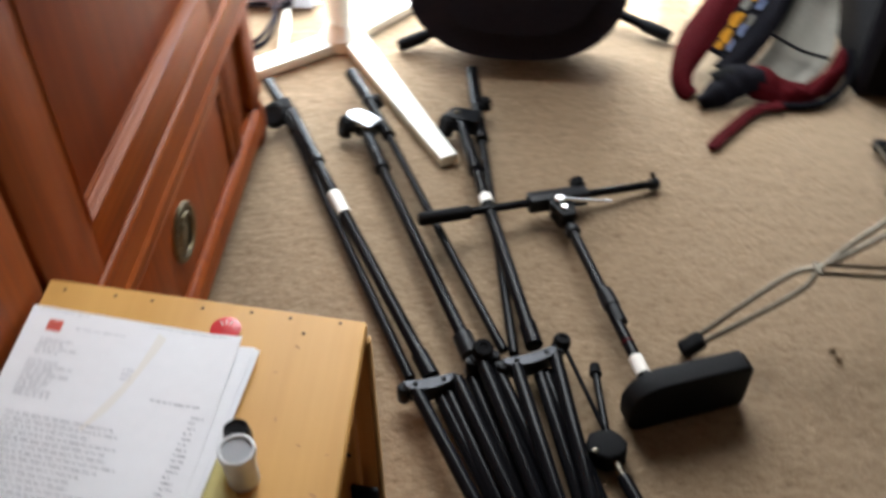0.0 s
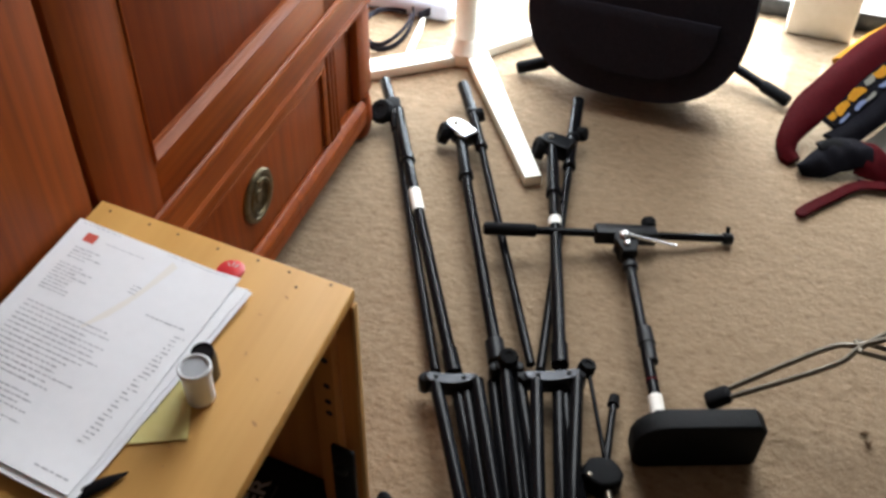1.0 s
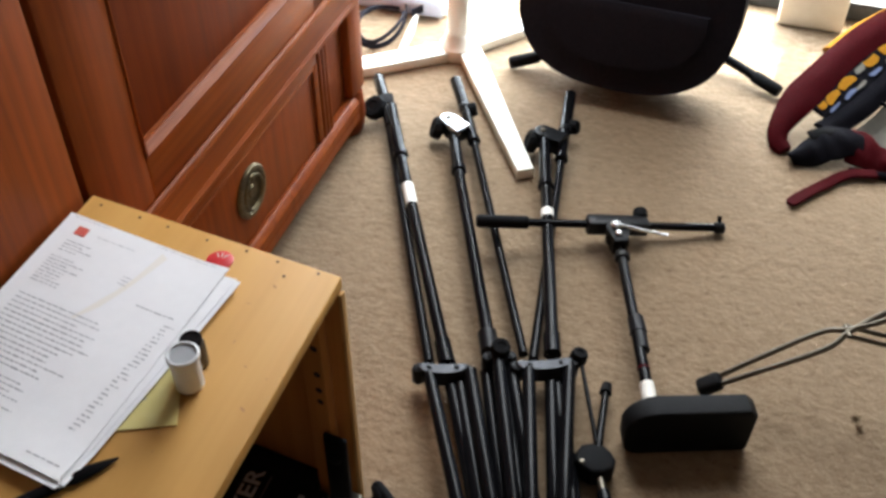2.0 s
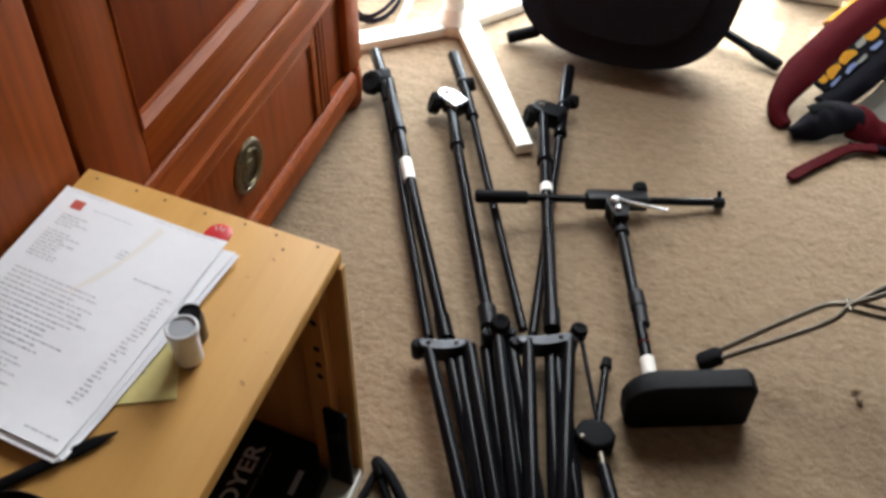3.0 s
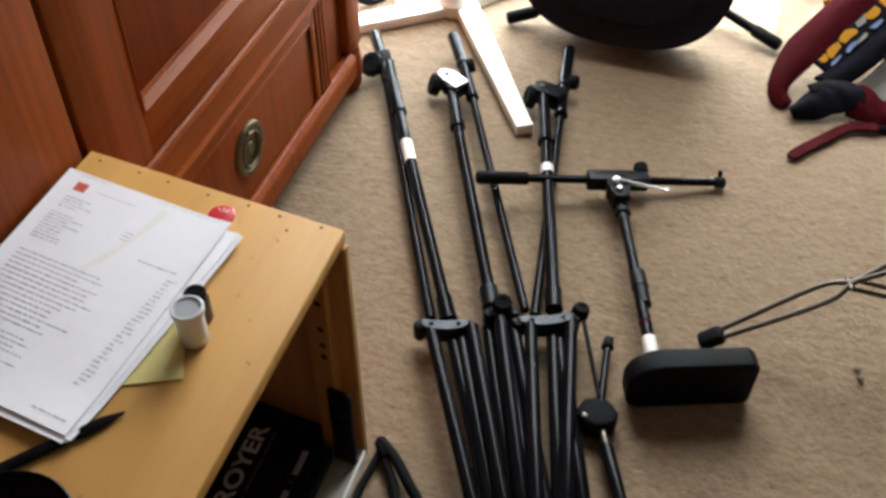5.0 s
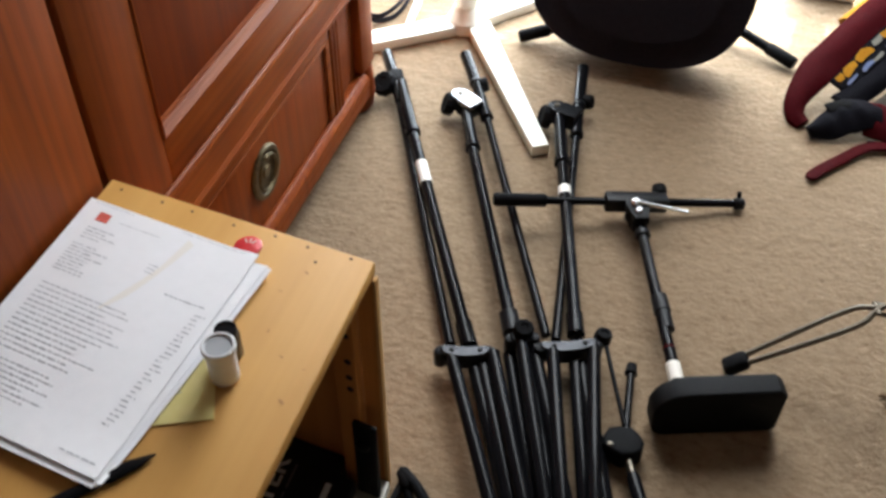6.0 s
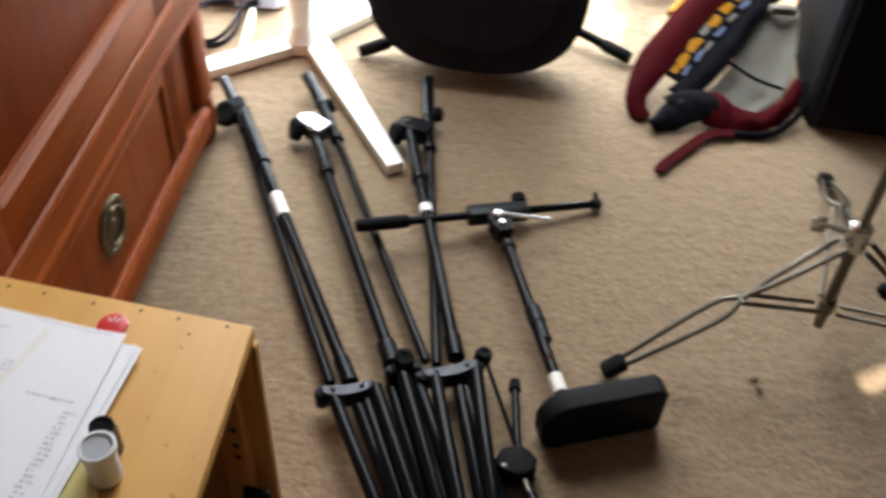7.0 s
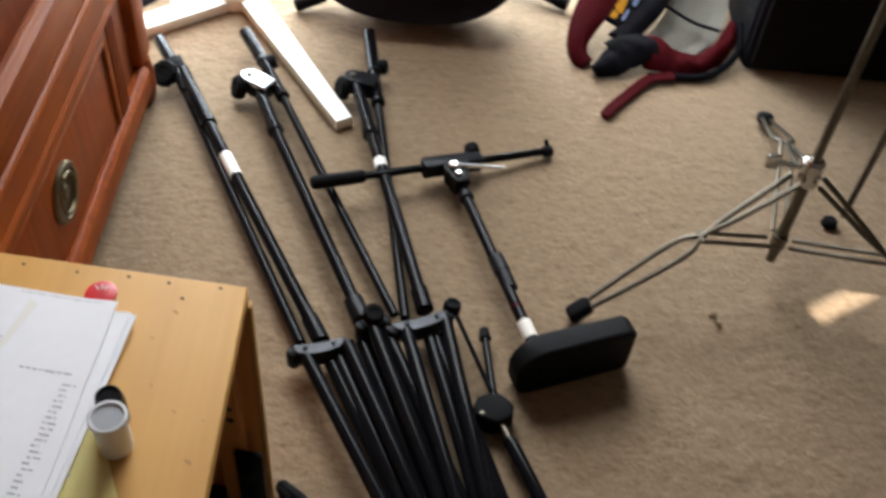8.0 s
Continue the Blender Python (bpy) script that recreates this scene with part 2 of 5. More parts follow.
def curve(pts, steps=8):
    """A smooth line through points."""
    pts = [Vector(p) for p in pts]
    ext = [2 * pts[0] - pts[1]] + pts + [2 * pts[-1] - pts[-2]]
    out = []
    for i in range(1, len(ext) - 2):
        a, b_, c, d = ext[i - 1:i + 3]
        for k in range(steps):
            t = k / steps
            out.append(0.5 * (2 * b_ + (c - a) * t + (2 * a - 5 * b_ + 4 * c - d) * t * t + (3 * b_ - a - 3 * c + d) * t ** 3))
    return out + [pts[-1]]


def ribbon(pts, across, width, thick):
    """A strap: a flat band along points; across: the direction of its width, one or one for each point."""
    out = bmesh.new()
    n = len(pts)
    rows = []
    for i, p in enumerate(pts):
        t = (pts[min(i + 1, n - 1)] - pts[max(i - 1, 0)]).normalized()
        a = Vector(across[i] if isinstance(across, list) else across)
        a = (a - t * a.dot(t)).normalized()
        k = t.cross(a)
        w = width[i] if isinstance(width, list) else width
        rows.append([out.verts.new(p + a * w * u + k * thick * v) for u, v in ((-.5, -.3), (-.5, .3), (-.44, .5), (.44, .5), (.5, .3), (.5, -.3), (.44, -.5), (-.44, -.5))])
    for r, s in zip(rows, rows[1:]):
        for j in range(8):
            out.faces.new((r[j], r[(j + 1) % 8], s[(j + 1) % 8], s[j]))
    out.faces.new(rows[0][::-1])
    out.faces.new(rows[-1])
    return out


def prism(outline, m, depth, bevel=0.003, seg=2):
    """An outline in a frame's xy plane, raised along its z, with rounded edges."""
    out = bmesh.new()
    lo = [out.verts.new(V(x, y, 0)) for x, y in outline]
    hi = [out.verts.new(V(x, y, depth)) for x, y in outline]
    n = len(lo)
    out.faces.new(lo[::-1])
    out.faces.new(hi)
    for k in range(n):
        out.faces.new((lo[k], lo[(k + 1) % n], hi[(k + 1) % n], hi[k]))
    if bevel:
        es = [e for e in out.edges if abs(e.verts[0].co.z - e.verts[1].co.z) < 1e-6]
        bmesh.ops.bevel(out, geom=es, offset=bevel, segments=seg, affect="EDGES", profile=0.5)
    out.transform(m)
    return out


# ---- structure ----
def carpet_floor():
    """Carpet, with a finely tufted surface where it is walked past."""
    def lines(lo, a, b_, hi, step):
        return np.concatenate([np.linspace(lo, a, 14, endpoint=False), np.arange(a, b_, step), np.linspace(b_, hi, 14)])
    xs, ys = lines(-0.62, -0.30, 1.75, 2.9, 0.0085), lines(-2.2, 0.45, 2.25, 2.40, 0.0085)
    nx, ny = len(xs), len(ys)
    co = []
    for y in ys:
        for x in xs:
            h = 0.0017 * noise.noise((x * 55, y * 58, 0)) + 0.0014 * noise.noise((x * 25, y * 29, 3)) + 0.0012 * noise.noise((x * 6, y * 6, 7))
            co.append((x, y, h - 0.001))
    fa = [(j * nx + i, j * nx + i + 1, (j + 1) * nx + i + 1, (j + 1) * nx + i) for j in range(ny - 1) for i in range(nx - 1)]
    me = bpy.data.meshes.new("floor")
    me.from_pydata(co, [], fa)
    me.materials.append(CARPET)
    for p in me.polygons:
        p.use_smooth = True
    return tagged(new("floor", me), "tan cut-pile carpet with trodden tufts", "floor", kind="structure")


carpet_floor()


def wall(name, lo, hi, label, material=WALL_PAINT):
    return tagged(part(name, slab(lo, hi, 0), material, smooth=False), label, "wall", kind="structure")


WIN_Y = 2.40
# walls and ceiling out of view; dull colours keep their bounced light low
wall("wall_west", (-0.74, -2.3, -0.05), (-0.62, 2.52, 2.45), "plain tan painted wall behind the wardrobes")
wall("wall_east", (2.9, -2.3, -0.05), (3.02, 2.52, 2.45), "plain tan painted wall")
wall("wall_south", (-0.62, -2.32, -0.05), (2.9, -2.2, 2.45), "plain tan painted wall")
wn_lo, wn_hi, wn_top = -0.52, 1.60, 2.08
bm = slab((-0.62, WIN_Y, -0.05), (wn_lo, WIN_Y + 0.12, 2.45), 0)
# unseen right part, added to hold light back from the room's right
slab((wn_hi, WIN_Y, -0.05), (2.9, WIN_Y + 0.12, 2.45), 0, bm)
slab((wn_lo, WIN_Y, wn_top), (wn_hi, WIN_Y + 0.12, 2.45), 0, bm)
tagged(part("wall_north", bm, WALL_PAINT, smooth=False), "tan painted wall round a wide glazed door", "wall", kind="structure")
tagged(part("ceiling", slab((-0.74, -2.32, 2.45), (3.02, 2.52, 2.55), 0), CEIL_PAINT, smooth=False), "plain dull white ceiling", "ceiling", kind="structure")

# glazed door: dark track on the floor, cream posts, panes
win = thing("window_1", (1.1, WIN_Y, 0), "full-height glazed door with cream posts and dark floor track", "window", kind="structure")
part("window_sill", slab((wn_lo, WIN_Y - 0.085, 0.0), (wn_hi, WIN_Y + 0.10, 0.045), 0.004), DARK_TRACK, win, "dark metal floor track")
for x0 in (wn_lo, 0.760, wn_hi - 0.145):
    bm = slab((x0 + 0.045, WIN_Y - 0.03, 0.10), (x0 + 0.105, WIN_Y + 0.05, wn_top), 0.004)
    slab((x0, WIN_Y - 0.155, 0.0), (x0 + 0.145, WIN_Y - 0.02, 0.13), 0.006, bm)
    part("window_frame", bm, WHITE_PAINT, win)
for a, b_ in ((wn_lo + 0.1, 0.80), (0.87, wn_hi - 0.10)):
    p = part("pane", slab((a, WIN_Y + 0.015, 0.05), (b_, WIN_Y + 0.021, wn_top), 0), GLASS, win, smooth=False)
    p.visible_shadow = False

# ground outside, and an added unseen sheet that holds back the sun
bm = slab((-40, WIN_Y + 0.12, -0.30), (40, 60, -0.06), 0)
tagged(part("ground", bm, CONCRETE, smooth=False), "pale sunlit concrete paving outside the glazed door", "ground", kind="structure")
bm = bmesh.new()
# slot that lets through the sliver of sun on the carpet
slot = Matrix.Translation((1.335, 3.105, 0)) @ Matrix.Rotation(radians(31), 4, "Z")
outer = [(-3.0, 2.52), (5.0, 2.52), (5.0, 3.93), (-3.0, 3.93)]
inner = [(slot @ V(x, y, 0)) for x, y in ((-0.085, -0.021), (0.36, -0.021), (0.36, 0.021), (-0.085, 0.021))]
lay = []
for z in (2.30, 2.315):
    lay.append(([bm.verts.new((x, y, z)) for x, y in outer], [bm.verts.new((p.x, p.y, z)) for p in inner]))
for (o, i) in lay:
    for k in range(4):
        bm.faces.new((o[k], o[(k + 1) % 4], i[(k + 1) % 4], i[k]))
for s in (0, 1):
    a, b_ = lay[0][s], lay[1][s]
    for k in range(4):
        bm.faces.new((a[k], a[(k + 1) % 4], b_[(k + 1) % 4], b_[k]))
tagged(part("sun_blocker", bm, WALL_PAINT, smooth=False), "added unseen sheet that blocks the sun, slotted for a bright sliver", "roof", kind="structure")


# ---- wardrobes ----
def board(lo, hi, material, parent, name, bevel=0.003, label=""):
    return part(name, slab(lo, hi, bevel), material, parent, label)


def moulding(a, b_, inward):
    """A sloped door moulding along a line in the wardrobe's front (y, z), mitred at both ends."""
    prof = ((-0.0164, 0.0), (0.0015, 0.0), (0.0025, 0.001), (0.0025, 0.0025), (0.001, 0.0035), (-0.002, 0.0045), (-0.005, 0.0085), (-0.010, 0.0105), (-0.011, 0.0125), (-0.0155, 0.0135))
    out = bmesh.new()
    dy, dz = b_[0] - a[0], b_[1] - a[1]
    ln = math.hypot(dy, dz)
    dy, dz = dy / ln, dz / ln
    rings = []
    for p, s in ((a, 1), (b_, -1)):
        rings.append([out.verts.new((x, p[0] + inward[0] * w + dy * w * s, p[1] + inward[1] * w + dz * w * s)) for x, w in prof])
    n = len(prof)
    for k in range(n - 1):
        out.faces.new((rings[0][k], rings[0][k + 1], rings[1][k + 1], rings[1][k]))
    for r in rings:
        out.faces.new(r)
    return out


def rail_bar(prof, y0, y1):
    """A moulded bar along y from a profile of (x, z)."""
    m = Matrix(((1, 0, 0, 0), (0, 0, -1, y1), (0, 1, 0, 0), (0, 0, 0, 1)))
    return prism(prof, m, y1 - y0, 0.0)


def wardrobe_right():
    w = thing("wardrobe", (-0.27, 1.16, 0), "reddish-brown stained timber wardrobe with panelled door and bottom drawer", "wardrobe", "wardrobes along the wall")
    y0, y1 = 0.763, 1.574
    board((-0.57, y0, 0.055), (-0.022, 1.522, 0.0995), RED_V, w, "bottom_frame")
    board((-0.57, y0, 0.100), (-0.022, y1, 2.02), RED_V, w, "body")
    # feet and plinth
    for y, k in ((y0 + 0.035, 0.55), (y1 - 0.024, 1.0)):
        prof = [(0.024, 0.0), (0.031, 0.012 * k), (0.034, 0.040 * k), (0.033, 0.072 * k), (0.030, 0.099 * k)]
        part("foot", lathe(prof, Matrix.Translation((-0.026, y, 0)), 24), RED_PANEL, w)
    part("plinth", rail_bar([(-0.03, 0.046), (0.007, 0.046), (0.009, 0.049), (0.009, 0.066), (0.007, 0.0705), (-0.03, 0.0705)], y0, 1.526), RED_V, w, smooth=False)
    part("plinth_moulding", rail_bar([(-0.03, 0.071), (0.0085, 0.071), (0.010, 0.073), (0.010, 0.087), (0.0085, 0.090), (0.003, 0.0965), (-0.001, 0.099), (-0.03, 0.099)], y0, 1.526), RED_V, w, smooth=False)
    # rail over the drawer with its ledge
    part("rail", rail_bar([(-0.03, 0.2875), (0.005, 0.2875), (0.008, 0.290), (0.008, 0.296), (0.006, 0.299), (0.004, 0.302), (0.003, 0.340), (-0.03, 0.340)], y0, y1 + 0.001), RED_H, w, smooth=False)
    part("ledge", rail_bar([(-0.03, 0.3405), (0.003, 0.3405), (0.0055, 0.343), (0.006, 0.348), (0.004, 0.3535), (0.000, 0.3555), (-0.03, 0.3555)], y0, y1 + 0.001), RED_H, w, smooth=False)
    # corner posts
    board((-0.03, 1.512, 0.0995), (0.004, y1 + 0.001, 0.2865), RED_V, w, "corner_post", 0.008)
    board((-0.03, 1.500, 0.3560), (0.002, y1 + 0.001, 1.98), RED_V, w, "corner_post", 0.008)
    # grooved stile between drawer and side panel
    for ya in (1.384, 1.398, 1.412):
        board((-0.03, ya, 0.0995), (0.0025, ya + 0.0115, 0.2865), RED_V, w, "fluted_stile", 0.0035)
    # side panel, sunk
    board((-0.03, 1.425, 0.0995), (-0.012, 1.511, 0.2865), RED_PANEL, w, "side_panel", 0.002)
    # drawer front with a sunk field and a moulding round it
    d = part("drawer", slab((-0.03, 0.80, 0.104), (-0.0035, 1.380, 0.283), 0.002), RED_V, w)
    for lo, hi in (((-0.004, 0.80, 0.264), (0.0005, 1.380, 0.283)),
                   ((-0.004, 0.80, 0.104), (0.0005, 0.815, 0.2635)), ((-0.004, 1.366, 0.104), (0.0005, 1.380, 0.2635))):
        part("drawer_border", slab(lo, hi, 0.0012), RED_H, d)
    for lo, hi in (((-0.004, 0.8155, 0.2585), (0.0015, 1.3655, 0.2632)),
                   ((-0.004, 0.8155, 0.105), (0.0015, 0.8200, 0.2582)), ((-0.004, 1.3612, 0.105), (0.0015, 1.3655, 0.2582))):
        part("drawer_bead", slab(lo, hi, 0.0019), RED_H, d)
    # round brass pull
    m = Matrix.Translation((-0.0036, 1.112, 0.188)) @ Matrix.Rotation(radians(90), 4, "Y")
    part("pull_plate", lathe([(0.046, 0.0), (0.046, 0.003), (0.043, 0.006), (0.037, 0.0065), (0.034, 0.003), (0.030, 0.0022), (0.012, 0.0025), (0.010, 0.005)], m, 36), BRASS, d, "tarnished round brass pull plate")
    ring = [m @ V(0.029 * math.cos(a), 0.029 * math.sin(a), 0.0062) for a in np.linspace(0, 2 * math.pi, 33)]
    part("pull_ring", tube(ring, 0.0024, 8), BRASS, d)
    bm = slab((-0.0036, 1.105, 0.211), (0.006, 1.119, 0.222), 0.003)
    part("pull_hinge", bm, BRASS, d)
    # door: frame, mouldings, panel
    d = part("door", slab((-0.03, 0.766, 0.3575), (-0.016, 1.494, 1.97), 0.002), RED_PANEL, w)
    for lo, hi, mt, nm in (((-0.0165, 0.766, 0.3575), (0.0, 0.880, 1.97), RED_V, "door_stile"), ((-0.0165, 1.392, 0.3575), (0.0, 1.494, 1.97), RED_V, "door_stile"),
                           ((-0.0165, 0.8805, 0.3575), (0.0, 1.3915, 0.423), RED_H, "door_rail"), ((-0.0165, 0.8805, 1.87), (0.0, 1.3915, 1.97), RED_H, "door_rail")):
        part(nm, slab(lo, hi, 0.002), mt, d)
    # stepped moulding round the panel
    part("door_moulding", moulding((0.8805, 0.4235), (1.3915, 0.4235), (0, 1)), RED_H, d)
    part("door_moulding", moulding((0.8805, 1.8700), (0.8805, 0.4235), (1, 0)), RED_V, d)
    part("door_moulding", moulding((1.3915, 0.4235), (1.3915, 1.8700), (-1, 0)), RED_V, d)
    return w


def wardrobe_left():
    w = thing("wardrobe", (-0.27, 0.1, 0), "reddish-brown stained timber wardrobe, plain stile beside the box", "wardrobe", "wardrobes along the wall")
    y0, y1 = -0.75, 0.7585
    board((-0.57, y0, 0.055), (-0.022, y1, 2.02), RED_V, w, "body")
    for y in (y0 + 0.035, y1 - 0.033):
        part("foot", lathe([(0.022, 0.0), (0.030, 0.012), (0.031, 0.03), (0.026, 0.052), (0.024, 0.062)], Matrix.Translation((-0.035, y, 0)), 20), RED_V, w)
    board((-0.03, y0, 0.046), (-0.001, y1, 0.10), RED_H, w, "plinth", 0.004)
    for a, b_ in ((y0 + 0.004, -0.0015), (0.0015, y1 - 0.002)):
        d = part("door", slab((-0.03, a, 0.105), (-0.012, b_, 1.97), 0.002), RED_PANEL, w)
        for lo, hi, mt in (((-0.0125, a, 0.105), (-0.001, a + 0.20, 1.97), RED_V), ((-0.0125, b_ - 0.26, 0.105), (-0.001, b_, 1.97), RED_V),
                           ((-0.0125, a + 0.2005, 0.105), (-0.001, b_ - 0.2605, 0.22), RED_H), ((-0.0125, a + 0.2005, 1.86), (-0.001, b_ - 0.2605, 1.97), RED_H)):
            part("door_frame", slab(lo, hi, 0.002), mt, d)
    return w


wardrobe_right()
wardrobe_left()

# ---- plywood box, open to the side ----
TOP = 0.457


NAIL = mat("rusty_nail", (0.10, 0.05, 0.022), 0.7)


def ply_box():
    b = thing("shelf_box", (0.17, 0.4, 0), "worn varnished plywood box shelf, open at the side, nailed top", "shelf")
    skew = Matrix.Identity(4)
    skew[1][0] = -0.107
    at = Matrix.Translation((0.005, 0.767, 0)) @ skew
    L = -0.86
    part("top", slab((0, L, TOP - 0.017), (0.325, 0, TOP), 0.0025, m=at), PLY, b)
    part("end_panel", slab((0.003, -0.012, 0.050), (0.3245, -0.003, TOP - 0.0175), 0.002, m=at), PLY_IN, b)
    part("end_edging", slab((0.325, -0.0125, 0.050), (0.3285, -0.0025, TOP - 0.0175), 0.001, m=at), PLY_EDGE, b)
    part("end_panel", slab((0.003, L, 0.050), (0.320, L + 0.019, TOP - 0.0175), 0.002, m=at), PLY_IN, b)
    part("back_panel", slab((0.003, L + 0.02, 0.0685), (0.012, -0.023, TOP - 0.0175), 0.001, m=at), PLY_IN, b)
    part("base", slab((0.003, L + 0.02, 0.050), (0.3265, -0.0125, 0.068), 0.001, m=at), LAMINATE, b, "pale laminated bottom board")
    part("base_edging", slab((0.327, L + 0.02, 0.0505), (0.3300, -0.013, 0.0684), 0.0006, m=at), WHITE_PAINT, b)
    for x, y in ((0.298, -0.045), (0.298, L + 0.06), (0.04, -0.045), (0.04, L + 0.06)):
        m = at @ Matrix.Translation((x, y, 0))
        k = part("castor", lathe([(0.013, 0.0335), (0.015, 0.0345), (0.015, 0.0497)], m, 16), CHROME_OLD, b)
        part("wheel", tube([m @ V(-0.007, 0, 0.017), m @ V(0.007, 0, 0.017)], 0.0168, 18), BLACK_PLASTIC, k)
    strip = part("cleat", slab((0.277, -0.032, 0.0685), (0.306, -0.0125, TOP - 0.018), 0.002, m=at), PLY_IN, b, "timber cleat with a row of drilled holes")
    # nothing is cut here: flat dark discs carry the shade of the holes
    for z in (0.362, 0.318, 0.290, 0.269):
        m = at @ Matrix.Translation((0.296, -0.0324, z)) @ Matrix.Rotation(radians(90), 4, "X")
        part("hole", lathe([(0.0045, -0.0004), (0.0045, 0.0002)], m, 12), HOLE, strip)
    br = part("corner_bracket", slab((0.2965, -0.040, 0.0685), (0.3275, -0.0325, 0.214), 0.002, m=at), BLACK_PLASTIC, b, "black metal corner bracket")
    m = at @ Matrix.Translation((0.309, -0.0400, 0.175)) @ Matrix.Rotation(radians(90), 4, "X")
    part("bolt", lathe([(0.010, 0), (0.010, 0.002), (0.006, 0.0045)], m, 14), BLACK_CAST, br)
    for x, y in ((0.025, .757), (0.078, .752), (0.116, .748), (0.168, .742), (0.217, .740), (0.256, .735), (0.305, .732), (0.272, .717)):
        part("nail", lathe([(0.0018, -0.001), (0.0018, 0.0003), (0.0012, 0.0005)], Matrix.Translation((x, y - 0.004, TOP)), 10), NAIL, b)
    bm = bmesh.new()
    rnd = random.Random(4)
    for k in range(16):
        x, y = rnd.uniform(0.235, 0.318), rnd.uniform(0.30, 0.72)
        r = rnd.uniform(0.001, 0.0028)
        m = Matrix.Translation((x, y, TOP + 0.0002)) @ Matrix.Rotation(rnd.uniform(0, 3), 4, "Z") @ Matrix.Diagonal((1.8, 0.7, 1, 1))
        vs = [bm.verts.new(m @ V(r * math.cos(a) * rnd.uniform(0.7, 1.2), r * math.sin(a), 0)) for a in np.linspace(0, 2 * math.pi, 9)[:-1]]
        bm.faces.new(vs)
    tagged(part("scuff_marks", bm, mat("scuff", (0.40, 0.19, 0.052), 0.6), b), kind="stuff")
    return b


ply_box()


# ---- things on the box ----
def sheet(name, corners, z, lift, material, label, category, seed=0):
    """A sheet of paper over four corners (top left, top right, bottom right, bottom left), lightly curled."""
    tl, tr, br, bl = [Vector((*c, 0)) for c in corners]
    out = bmesh.new()
    n = 14
    g = []
    for j in range(n + 1):
        row = []
        for i in range(n + 1):
            u, v = i / n, j / n
            p = (tl * (1 - u) + tr * u) * (1 - v) + (bl * (1 - u) + br * u) * v
            h = lift * (0.5 + 0.5 * noise.noise((u * 2.2 + seed, v * 2.6, seed))) + 0.0035 * max(0, u - 0.85) / 0.15 * (1 - v) ** 2 + 0.004 * max(0, v - 0.85) / 0.15 * u
            row.append(out.verts.new((p.x, p.y, z + h)))
        g.append(row)
    top = []
    for j in range(n):
        for i in range(n):
            top.append(out.faces.new((g[j][i], g[j + 1][i], g[j + 1][i + 1], g[j][i + 1])))
    ext = bmesh.ops.extrude_face_region(out, geom=top)
    for e in ext["geom"]:
        if isinstance(e, bmesh.types.BMVert):
            e.co.z -= 0.0004
    ob = part(name, out, material, None)
    return tagged(ob, label, category)


A4 = ((0.006, 0.726), (0.218, 0.697), (0.200, 0.415), (0.006, 0.444))
for k, (dx, dy, a) in enumerate(((0.0, 0.0, 0.0), (0.003, 0.002, 0.004), (-0.002, -0.003, -0.003))):
    sheet("paper_sheet", ((0.014 + dx, 0.716 + dy), (0.234 + dx, 0.686 + dy - a), (0.203 + dx, 0.411 + dy), (0.008 + dx, 0.441 + dy + a)), TOP + 0.0022 + 0.0012 * k, 0.0005, PAPER, "white sheet of office paper under a printed sheet", "paper", 3 + k)
PZ, PL = TOP + 0.0062, 0.0010


def on_sheet(u, v, up):
    tl, tr, br, bl = [Vector((*c, 0)) for c in A4]
    p = (tl * (1 - u) + tr * u) * (1 - v) + (bl * (1 - u) + br * u) * v
    h = PL * (0.5 + 0.5 * noise.noise((u * 2.2 + 1, v * 2.6, 1))) + 0.0035 * max(0, u - 0.85) / 0.15 * (1 - v) ** 2 + 0.004 * max(0, v - 0.85) / 0.15 * u
    return V(p.x, p.y, PZ + h + up)


page = sheet("paper_sheet", A4, PZ, PL, PAPER, "printed white letter sheet with a red mark and grey lines", "paper", 1)


def printed(name, marks, material, up=0.0003):
    bm = bmesh.new()
    for u0, v0, u1, v1 in marks:
        k = max(1, int(abs(u1 - u0) / 0.07))
        for s in range(k):
            a, b_ = u0 + (u1 - u0) * s / k, u0 + (u1 - u0) * (s + 1) / k
            bm.faces.new([bm.verts.new(on_sheet(u, v, up)) for u, v in ((a, v0), (b_, v0), (b_, v1), (a, v1))])
    tagged(part(name, bm, material, page, smooth=False), kind="stuff")


rnd = random.Random(7)
marks = []


def text_line(u, v, length, h=0.0045):
    end = u + length
    while u < end:
        w = rnd.uniform(0.012, 0.05)
        marks.append((u, v, min(u + w, end), v + h * rnd.uniform(0.75, 1.1)))
        u += w + rnd.uniform(0.006, 0.011)


text_line(0.04, 0.012, 0.24, 0.003)
text_line(0.57, 0.012, 0.38, 0.003)
for k, n in enumerate((0.16, 0.12, 0.20, 0.11)):
    text_line(0.10, 0.135 + 0.017 * k, n)
text_line(0.24, 0.072, 0.24, 0.003)
for k in range(9):
    text_line(0.09, 0.225 + 0.0165 * k, rnd.uniform(0.12, 0.24))
for k in range(14):
    text_line(0.10, 0.43 + 0.022 * k, rnd.uniform(0.40, 0.58), 0.005)
for k in range(7):
    text_line(0.10, 0.76 + 0.02 * k, rnd.uniform(0.25, 0.45), 0.005)
for k in range(3):
    text_line(0.53, 0.20 + 0.018 * k, 0.05)
text_line(0.70, 0.295, 0.23, 0.006)
for k in range(26):
    text_line(0.905 - 0.002 * k + rnd.uniform(-0.006, 0.006), 0.335 + 0.0195 * k, rnd.uniform(0.03, 0.06), 0.0055)
text_line(0.76, 0.955, 0.20, 0.006)
printed("small_print", marks, INK)
printed("red_mark", [(0.105, 0.052, 0.175, 0.098)], RED_INK, 0.0004)
